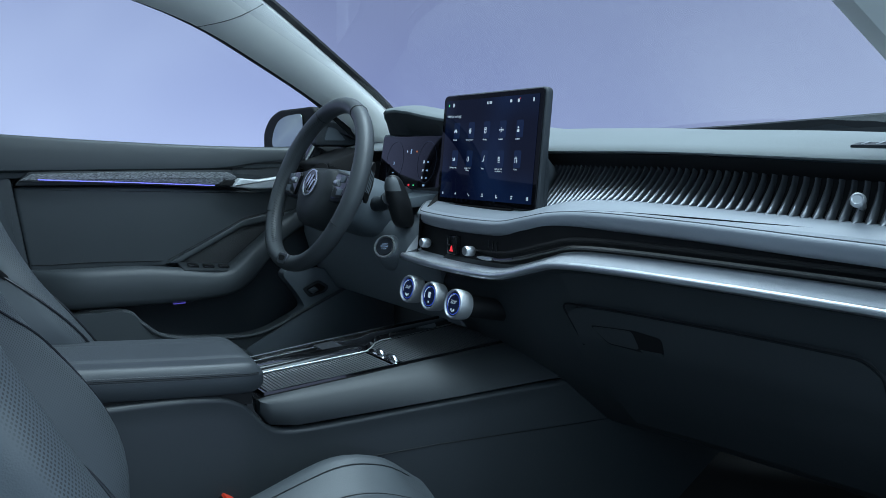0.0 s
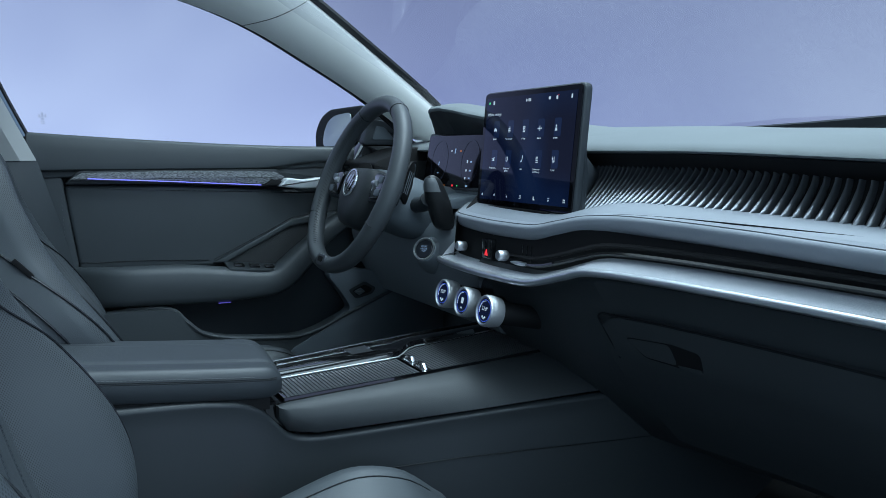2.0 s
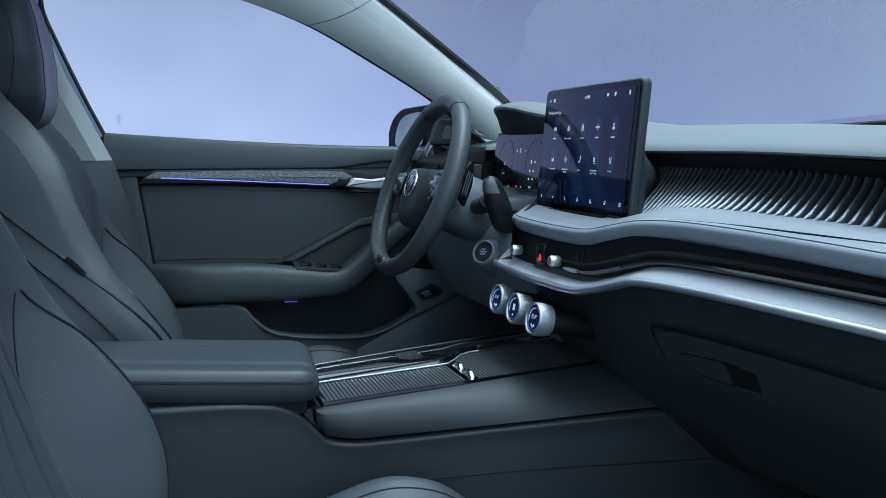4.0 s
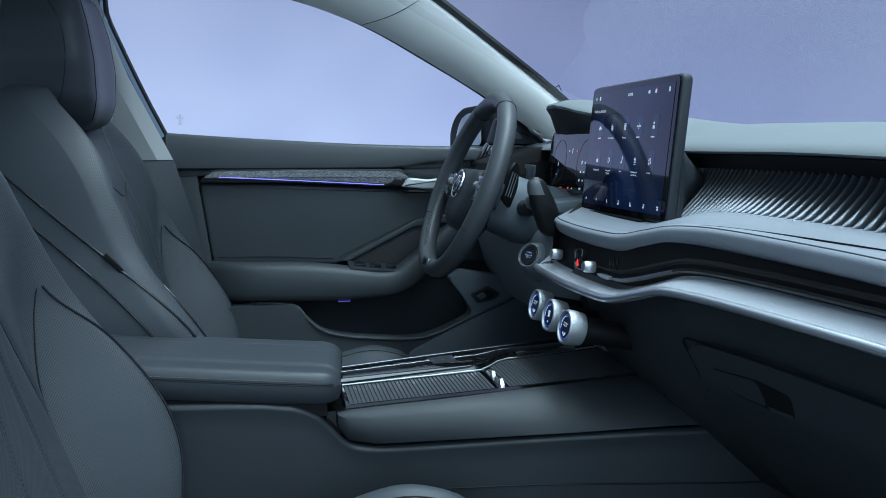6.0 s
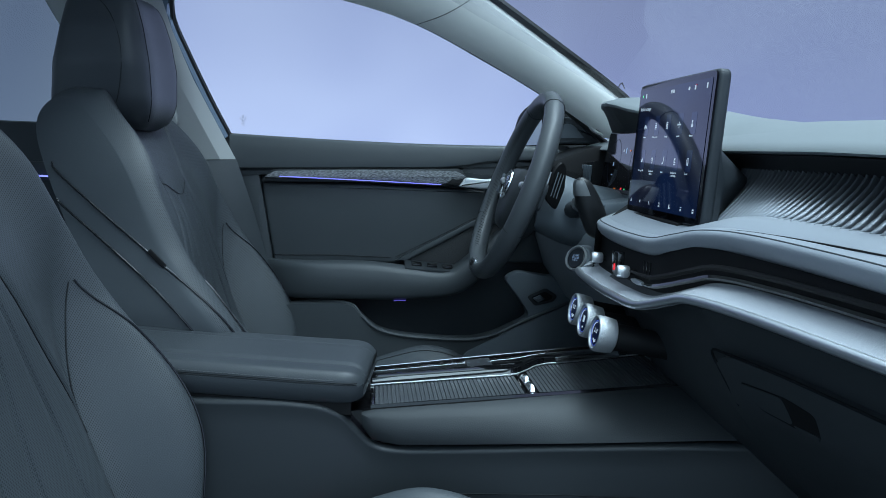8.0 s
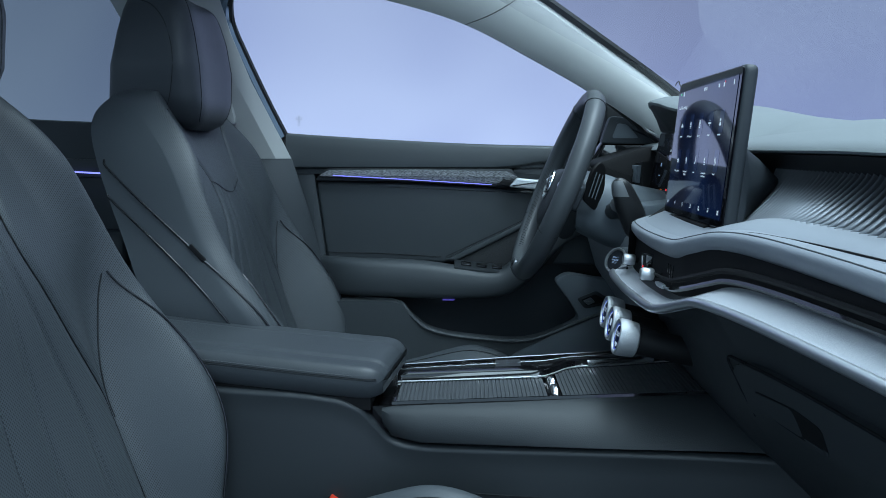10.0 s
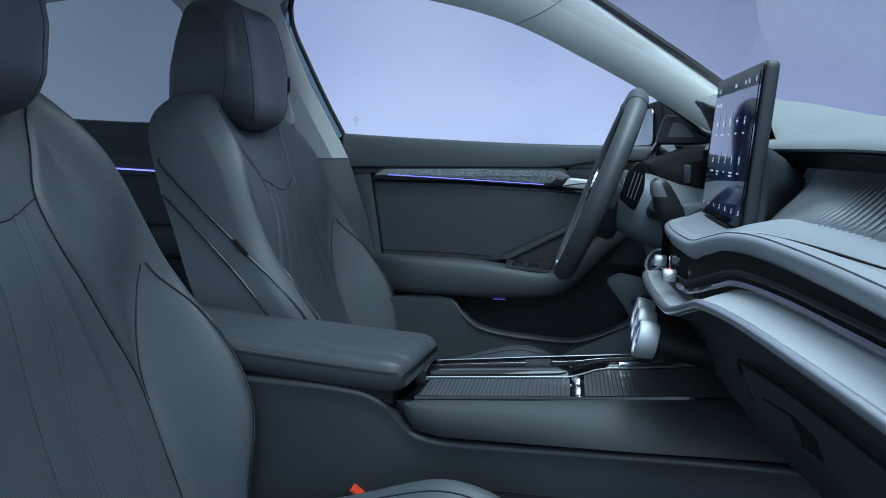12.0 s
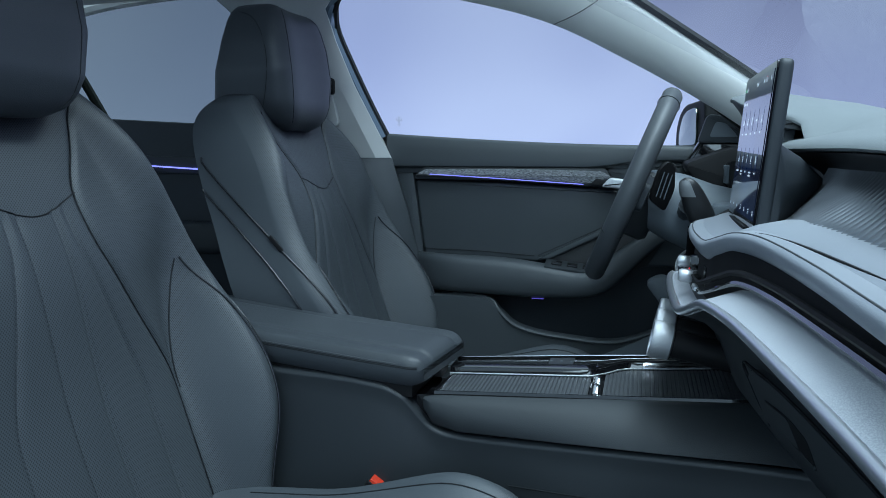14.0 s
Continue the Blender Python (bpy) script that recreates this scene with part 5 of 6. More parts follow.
def column():
    c = thing("steering_column", "dark plastic steering column cover with stalks", "steering column", (-0.346, 0.80, 0.90))
    rings = []
    for y, z, a, b in ((0.735, 0.965, 0.085, 0.055), (0.76, 0.958, 0.088, 0.062), (0.80, 0.945, 0.09, 0.068), (0.85, 0.93, 0.088, 0.065), (0.92, 0.92, 0.085, 0.06)):
        rings.append([Vector((-0.346 + math.copysign(abs(math.cos(t)) ** 0.7, math.cos(t)) * a, y, z + math.copysign(abs(math.sin(t)) ** 0.7, math.sin(t)) * b - 0.01)) for t in [k * math.pi / 10 for k in range(20)]])
    part("shroud", loft(rings), PLASTIC_MID, c)
    st = spline([(-0.26, 0.80, 0.94), (-0.225, 0.802, 0.945), (-0.205, 0.80, 0.955)], 4)
    part("selector_stem", tube(st, 0.016, 10), PLASTIC, c)
    rings = []
    zs = [0.893, 0.900, 0.925, 0.95, 0.975, 0.99, 0.998, 1.002]
    for k in range(25):
        z = 0.893 + 0.109 * k / 24
        x, y = curve(z, zs, [-0.206, -0.205, -0.201, -0.196, -0.190, -0.186, -0.184, -0.183]), curve(z, zs, [0.836, 0.834, 0.826, 0.816, 0.806, 0.800, 0.797, 0.796])
        a, b = curve(z, zs, [0.008, 0.015, 0.020, 0.020, 0.0165, 0.0135, 0.009, 0.003]), curve(z, zs, [0.010, 0.019, 0.023, 0.0235, 0.020, 0.016, 0.011, 0.004])
        rings.append([Vector((x + a * math.copysign(abs(math.cos(t)) ** 0.75, math.cos(t)), y + b * math.copysign(abs(math.sin(t)) ** 0.75, math.sin(t)), z)) for t in [q * math.pi / 12 for q in range(24)]])
    part("gear_selector", loft(rings), mat("selector_black", (0.016, 0.017, 0.019), 0.42, grain=0.2, scale=900), c, "black gear selector lever")
    cap = []
    for r in rings[17:24]:
        mid = sum((p for p in r), Vector()) / len(r)
        cap.append([mid + (p - mid) * (1.07 if (p - mid).y < 0.004 else 0.90) for p in r])
    part("selector_cap", loft(cap), mat("selector_grey", (0.17, 0.18, 0.19), 0.35), c, "grey satin selector cap")
    part("indicator_stalk", tube(spline([(-0.42, 0.78, 0.955), (-0.47, 0.775, 0.965), (-0.52, 0.77, 0.972)], 4), 0.008, 10), BLACK, c)
    b = thing("start_button", "round backlit start button with chrome ring", "button", (-0.231, 0.80, 0.854))
    m = pose(-0.226, 0.800, 0.855, 66, 0, 34)
    part("ring", moved(ring_lathe([(0.0200, -0.008), (0.0236, -0.008), (0.0236, 0.0008), (0.0226, 0.0024), (0.0210, 0.0022), (0.0200, 0.0)]), m), KNOB, b, "bright satin ring")
    part("housing", moved(lathe([(0.001, -0.05), (0.037, -0.05), (0.0320, -0.020), (0.0268, -0.005), (0.0254, -0.0018), (0.0240, -0.001), (0.0235, -0.01), (0.001, -0.01)], 36), m), DRIVER_DASH, b, "dark moulded collar round the button")
    part("cap", moved(lathe([(0.001, -0.02), (0.0188, -0.02), (0.0188, -0.0005), (0.0172, 0.0008), (0.001, 0.0004)], 32), m), mat("start_cap", (0.03, 0.035, 0.045), 0.35), b)
    for k, word in enumerate(("START", "ENGINE", "STOP")):
        lettering("lettering", word, 0.0046, m @ pose(0, 0.0048 - 0.0048 * k, 0.0009), UI, b)


column()


def climate_knobs():
    for i, (x, y, z) in enumerate(((-0.060, 0.755, 0.796), (0.023, 0.749, 0.7955), (0.106, 0.744, 0.795))):
        k = thing("climate_dial", "satin metal climate dial with small round display", "rotary dial", (x, y + 0.04, z), "climate dials")
        m = pose(x, y, z, 78, 0, 0)
        part("knob", moved(lathe([(0.0205, -0.027), (0.0240, -0.025), (0.0258, -0.011), (0.0258, -0.003), (0.0250, -0.0006), (0.0206, -0.004), (0.001, -0.004)], 36), m), KNOB, k)
        part("rim_ring", moved(ring_lathe([(0.0212, -0.002), (0.0252, -0.002), (0.0248, 0.0006), (0.0238, 0.0016), (0.0222, 0.0016), (0.0212, 0.0004)]), m), SATIN, k, "polished rim ring")
        f = part("dial_glass", moved(lathe([(0.001, -0.004), (0.0205, -0.004), (0.0205, -0.0015), (0.001, -0.0015)], 28), m), GLOSS, k)
        part("lit_face", moved(lathe([(0.001, -0.0015), (0.0175, -0.0015), (0.0175, -0.0011), (0.001, -0.0011)], 28), m), glow("dial_blue", (0.006, 0.015, 0.07), 0.35), f)
        halo = [Vector((0.0176 * math.cos(a), 0.0176 * math.sin(a), -0.0011)) for a in [radians(7.5 * q) for q in range(49)]]
        part("lit_rim", moved(tube(halo, 0.0005, 5), m), glow("dial_rim_blue", (0.05, 0.13, 0.8), 0.8), f, "thin blue glowing rim")
        if i == 1:
            part("fan_symbol", moved(rbox(-0.0035, 0.0035, -0.003, 0.007, -0.001, -0.0005, 0), m), UI_WHITE, f)
            part("pictogram", moved(rbox(-0.0015, 0.0015, -0.012, -0.009, -0.001, -0.0005, 0), m), UI_WHITE, f)
        else:
            lettering("digits", "22.0\u00b0", 0.0085, m @ pose(0, 0.003, -0.0008), UI_WHITE, f)
            for px, py in ((-0.004, -0.010), (0.0, -0.012), (0.004, -0.010)):
                part("pictogram", moved(rbox(px - 0.0012, px + 0.0012, py - 0.0018, py + 0.0018, -0.001, -0.0005, 0), m), UI_WHITE, f)
        arc = [Vector((0.0155 * math.cos(a), 0.0155 * math.sin(a), -0.0009)) for a in [radians(200 - 9 * q) for q in range(13)]]
        part("scale_arc", moved(tube(arc, 0.0005, 5), m), UI_WHITE, f)
        part("socket", moved(lathe([(0.001, -0.110), (0.019, -0.110), (0.019, -0.028), (0.017, -0.0255), (0.001, -0.0255)], 28), m), BLACK, k)


climate_knobs()


def vent_controls():
    for x, y in ((-0.053, 0.788), (0.093, 0.784)):
        k = thing("air_vent_adjuster", "small satin silver turning adjuster of the air vent", "vent adjuster", (x, y, 0.88), "air vent adjusters")
        part("cap", moved(lathe([(0.002, -0.010), (0.0078, -0.010), (0.0088, -0.008), (0.0088, 0.005), (0.0070, 0.008), (0.001, 0.008)], 18), pose(x, y, 0.88, 85, 0, 0)), SATIN, k)
        part("stem", moved(lathe([(0.001, -0.05), (0.004, -0.05), (0.004, -0.012), (0.001, -0.012)], 10), pose(x, y, 0.88, 85, 0, 0)), BLACK, k)
    for x in (-0.085, -0.075, 0.055, 0.067, 0.118, 0.130, 0.142):
        v = thing("vent_vane", "small gloss black upright vane in the air vent", "vent vane", (x, 0.815, 0.88), "air vent vanes")
        part("blade", moved(rbox(-0.0012, 0.0012, -0.012, 0.012, -0.016, 0.016, 0.0006), pose(x, 0.818, 0.883, 0, 0, 12)), GLOSS, v)
    h = thing("hazard_button", "black hazard switch with red triangle", "switch", (0.025, 0.80, 0.88))
    part("body", rbox(0.012, 0.042, 0.794, 0.83, 0.866, 0.90, 0.003), GLOSS, h)
    part("triangle", prism([(0.0225, 0.872), (0.0320, 0.872), (0.0285, 0.8825)], 0.7925, 0.794, "y", 0), UI_RED, h, "red warning triangle")


vent_controls()


# ---- centre console ----
def console():
    c = thing("centre_console", "dark centre console with leather side pads and gloss strip", "console", (0.0, 0.6, 0.3))
    # lower body: a smooth flank that rolls over into a ledge below the pad
    ys = [-0.45, -0.1, 0.20, 0.34, 0.385, 0.405, 0.425, 0.45, 0.50, 0.70, 0.90, 1.05, 1.33]
    xs = [0.100, 0.098, 0.094, 0.090, 0.087, 0.085, 0.083, 0.083, 0.087, 0.119, 0.163, 0.20, 0.26]
    zs = [0.740, 0.724, 0.711, 0.700, 0.682, 0.660, 0.639, 0.629, 0.626, 0.635, 0.647, 0.652, 0.655]
    rings = []
    for k in range(90):
        y = -0.45 + 0.8 * k / 20 if k < 20 else (0.35 + 0.16 * (k - 20) / 39 if k < 60 else 0.51 + 0.82 * (k - 59) / 30)
        xr, zt, xl = curve(y, ys, xs), curve(y, ys, zs), -0.12 - 0.08 * smoothstep(0.46, 1.33, y)
        roll = [(xr - 0.009 + 0.009 * math.cos(a), zt - 0.009 + 0.009 * math.sin(a)) for a in [q * math.pi / 12 for q in range(-1, 8)]]
        rings.append([Vector((xr + 0.03, y, 0.30)), Vector((xr + 0.010, y, zt - 0.10)), Vector((xr + 0.002, y, zt - 0.035))] + [Vector((u, y, v)) for u, v in roll] + [Vector((xr - 0.022, y, zt - 0.004)), Vector((xl + 0.008, y, zt - 0.004)), Vector((xl, y, zt - 0.012)), Vector((xl - 0.02, y, 0.30))])
    part("lower_body", loft(rings), SHELL, c)
    # upper deck
    rings = []
    for y, xr, xl, z in ((0.40, 0.060, -0.10, 0.676), (0.46, 0.060, -0.105, 0.679), (0.6, 0.058, -0.12, 0.686), (0.75, 0.05, -0.135, 0.692), (0.90, 0.04, -0.14, 0.70), (1.0, 0.04, -0.14, 0.71)):
        rings.append([Vector((xr, y, z - 0.05)), Vector((xr, y, z)), Vector((xl, y, z)), Vector((xl, y, z - 0.05))])
    part("deck", loft(rings), GLOSS, c, "gloss black console deck")
    # leather side pad
    rings = []
    for y, xt, zt, xb, zb in ((0.415, 0.062, 0.675, 0.068, 0.655), (0.43, 0.066, 0.679, 0.078, 0.638), (0.47, 0.066, 0.681, 0.086, 0.632), (0.6, 0.066, 0.687, 0.105, 0.636), (0.75, 0.06, 0.694, 0.132, 0.643), (0.9, 0.05, 0.702, 0.160, 0.652), (1.0, 0.05, 0.706, 0.18, 0.655)):
        t, b = Vector((xt, y, zt)), Vector((xb, y, zb))
        mid = t.lerp(b, 0.45) + Vector((0.012, 0, 0.010))
        q1 = t.lerp(b, 0.12) + Vector((0.008, 0, 0.004))
        q2 = t.lerp(b, 0.8) + Vector((0.009, 0, 0.004))
        rings.append([t + Vector((-0.006, 0, -0.004)), t, q1, mid, q2, b, b + Vector((-0.02, 0, -0.004))])
    part("side_pad", loft(rings), LEATHER_DARK, c, "dark leather knee pad")
    part("panel_gap", tube([(x, y, z) for x, y, z in ((0.101, 0.55, 0.563), (0.1255, 0.7, 0.566), (0.161, 0.85, 0.568), (0.185, 0.95, 0.570), (0.2145, 1.07, 0.574))], 0.0010, 6), SEAM, c)
    def level(y):
        return 0.6822 + 0.046 * (y - 0.435)

    def far(y):
        return float(np.interp(y, [0.43, 0.6, 0.78, 0.95], [-0.101, -0.121, -0.137, -0.141]))

    def near(y):
        return -0.040 - 0.050 * smoothstep(0.652, 0.715, y) - 0.02 * smoothstep(0.715, 0.95, y)

    # gloss strip beside the mats: a flat upper face, then a slope down to the mats that steps aside for the second mat
    rings = []
    for k in range(53):
        y = 0.428 + 0.50 * k / 52
        z, f, n = level(y), far(y), near(y)
        rings.append([Vector((f, y, z - 0.01)), Vector((f, y, z + 0.011)), Vector((f + 0.003, y, z + 0.013)), Vector((n - 0.008, y, z + 0.0122)), Vector((n - 0.005, y, z + 0.0110)), Vector((n - 0.002, y, z + 0.003)), Vector((n, y, z + 0.001)), Vector((n, y, z - 0.01))])
    strip = part("gloss_strip", loft(rings), GLOSS, c, "gloss black strip with touch keys")
    ys = [0.428 + 0.50 * k / 26 for k in range(27)]
    bar = mat("dark_satin_chrome", (0.24, 0.25, 0.27), 0.25, metal=1.0, mottle=0.03)
    part("deck_rail", tube([(far(y) - 0.001, y, level(y) + 0.0135) for y in ys], 0.0015, 6), bar, c, "thin satin rail")
    part("chrome_foot", tube([(near(y) - 0.0008, y, level(y) + 0.0022) for y in ys], 0.0013, 8), SATIN, c, "fine chrome line along the mats")
    ramp = []
    for k in range(13):
        y = 0.735 + 0.11 * k / 12
        z, n = level(y), near(y)
        ramp.append([Vector((n - 0.0040, y, z + 0.0112)), Vector((n + 0.0015, y, z + 0.0040)), Vector((n + 0.0015, y, z + 0.0020)), Vector((n - 0.0060, y, z + 0.0092))])
    part("chrome_slope", loft(ramp), CHROME, c, "polished slope beside the front mat")
    keys = part("key_field", loft([[Vector((far(y) + 0.012, y, level(y) + 0.0132)), Vector((near(y) - 0.030, y, level(y) + 0.0128)), Vector((near(y) - 0.030, y, level(y) + 0.0120)), Vector((far(y) + 0.012, y, level(y) + 0.0124))] for y in (0.585, 0.60, 0.625)]), mat("key_grey", (0.035, 0.037, 0.042), 0.3), strip, "grey touch key field")
    for k in range(3):
        y = 0.588 + 0.017 * k
        part("key_mark", moved(rbox(-0.0022, 0.0022, -0.0022, 0.0022, 0, 0.0004, 0), pose(-0.088, y, level(y) + 0.0131)), PLASTIC_MID, keys)
    # frame round the mats
    part("mat_frame", loft([[Vector((x, y, level(y) + dz)) for x, dz in ((0.0555, -0.006), (0.0555, 0.0012), (0.0600, 0.0016), (0.0610, -0.006))] for y in (0.428, 0.6, 0.75, 0.93)]), GLOSS, c)
    part("mat_frame", rbox(-0.040, 0.056, 0.4275, 0.4335, level(0.43) - 0.006, level(0.43) + 0.0016, 0.0008), GLOSS, c)
    part("frame_line", tube([(-0.038, 0.4345, level(0.434) + 0.0010), (0.055, 0.4345, level(0.434) + 0.0010)], 0.0008, 6), CHROME, c, "fine chrome end line")
    # ribbed mats
    rib = mat("ribbed_rubber_mat", (0.060, 0.065, 0.071), 0.42)

    def ribs(y0, y1, edge, n):
        bm = bmesh.new()
        s = (y1 - y0) / n
        pr = []
        for i in range(n):
            a = y0 + s * i
            pr += [(a, 0.0), (a + s * 0.66, 0.0), (a + s * 0.74, -0.0016), (a + s * 0.92, -0.0016)]
        L = [[bm.verts.new((edge(y) if x is None else x, y, level(y) + h)) for y, h in pr] for x in (None, 0.056)]
        for i in range(len(pr) - 1):
            bm.faces.new((L[0][i], L[0][i + 1], L[1][i + 1], L[1][i]))
        return bm

    part("ribbed_mat", ribs(0.4355, 0.657, near, 36), rib, c, "ribbed grey storage mat")
    part("ribbed_mat", ribs(0.678, 0.90, near, 36), rib, c, "ribbed grey storage mat")
    # cup holder divider with two polished wedges
    part("cup_bar", loft([[Vector((x, y, level(y) + dz)) for y, dz in ((0.660, -0.004), (0.660, 0.001), (0.668, 0.0022), (0.676, 0.001), (0.676, -0.004))] for x in (-0.045, 0.0, 0.055)]), GLOSS, c)
    for x0, x1 in ((-0.030, 0.004), (0.010, 0.050)):
        rings = []
        for k in range(9):
            t = k / 8
            h = 0.0115 * math.sin(math.pi * t) ** 0.6 * (0.6 + 0.4 * t) + 0.0022
            x = x0 + (x1 - x0) * t
            rings.append([Vector((x, 0.6625, level(0.668) + 0.001)), Vector((x, 0.6650, level(0.668) + h * 0.9)), Vector((x, 0.668, level(0.668) + h)), Vector((x, 0.671, level(0.668) + h * 0.9)), Vector((x, 0.6735, level(0.668) + 0.001))])
        part("cup_wedge", loft(rings), CHROME, c, "polished cup holder wedge")
    # armrest
    a = thing("armrest", "grey leather padded armrest lid with stitched edges", "armrest", (0.0, 0.2, 0.70))
    line = ((-0.42, 0.825), (-0.2, 0.804), (0.0, 0.783), (0.2, 0.761), (0.33, 0.747), (0.395, 0.741))

    def lid(x, y):
        """The cushion's top, slightly raised between its two long seams."""
        z = float(np.interp(y, [p[0] for p in line] + [0.410, 0.418], [p[1] for p in line] + [0.7385, 0.733]))
        z += 0.0022 * smoothstep(-0.066, -0.056, x) * smoothstep(0.050, 0.040, x)
        for sx in (-0.064, 0.048):
            z -= 0.0016 * math.exp(-(((x - sx) / 0.003) ** 2))
        return z

    rings = []
    for k in range(34):
        y = -0.42 + 0.80 * k / 27 if k < 28 else 0.380 + 0.038 * math.sin((k - 27) / 6 * math.pi / 2)
        e = 0.012 * max(0, (y - 0.380) / 0.038) ** 3
        x0, x1 = -0.112 + e, 0.092 - e * 0.7
        ring = []
        for q in range(45):
            x = x0 + (x1 - x0) * q / 44
            u = min(x - x0, x1 - x) / 0.012
            ring.append((x, lid(x, y) - e * 0.6 - 0.012 * (1 - math.sqrt(max(0, 1 - (1 - min(u, 1)) ** 2)))))
        zb = float(np.interp(y, [p[0] for p in line], [p[1] for p in line])) - 0.045 + e * 0.6
        ring += [(x1 + 0.0012, zb + 0.020), (x1 - 0.001, zb + 0.004), (x1 - 0.005, zb), (x0 + 0.005, zb), (x0 + 0.001, zb + 0.004), (x0 - 0.0012, zb + 0.020)]
        rings.append([Vector((x, y + 0.02 * (1 - (x - x0) / (x1 - x0)) * smoothstep(0.2, 0.4, y), z)) for x, z in ring])
    cu = part("cushion", loft(rings), LEATHER, a)
    part("lid_base", loft([[Vector((x, y, z)) for x, z in ((-0.09, zz - 0.060), (0.084, zz - 0.060), (0.084, zz - 0.040), (-0.09, zz - 0.040))] for y, zz in ((-0.42, 0.822), (0.0, 0.780), (0.400, 0.738))]), BLACK, a)
    part("lid_latch", rbox(-0.03, 0.01, 0.396, 0.428, 0.690, 0.702, 0.003), BLACK, a, "small black lid latch")
    for dz in (-0.0150, -0.0172):
        part("edge_seam", tube([(0.0928, y, z + dz) for y, z in line] + [(0.0905, 0.409, 0.741 + dz)], 0.0007, 6), SEAM, cu)
    for x in (-0.064, 0.048):
        part("top_seam", tube([(x, y, lid(x, y) + 0.0002) for y in [-0.42 + 0.80 * k / 20 for k in range(21)]], 0.0005, 6), SEAM, cu)
    st = bmesh.new()
    y = -0.40
    while y < 0.378:
        z = float(np.interp(y, [p[0] for p in line], [p[1] for p in line]))
        for dz in (-0.0122, -0.0196):
            lo = [st.verts.new((0.0920 + o, y, z + dz + h)) for o, h in ((0.0, 0.0007), (0.0010, 0.0), (0.0, -0.0007))]
            hi = [st.verts.new(v.co + Vector((0, 0.0036, -0.0004))) for v in lo]
            st.faces.new((lo[0], lo[1], hi[1], hi[0]))
            st.faces.new((lo[1], lo[2], hi[2], hi[1]))
        y += 0.0056
    tagged(part("stitching", st, STITCH, cu), kind="stuff")


console()


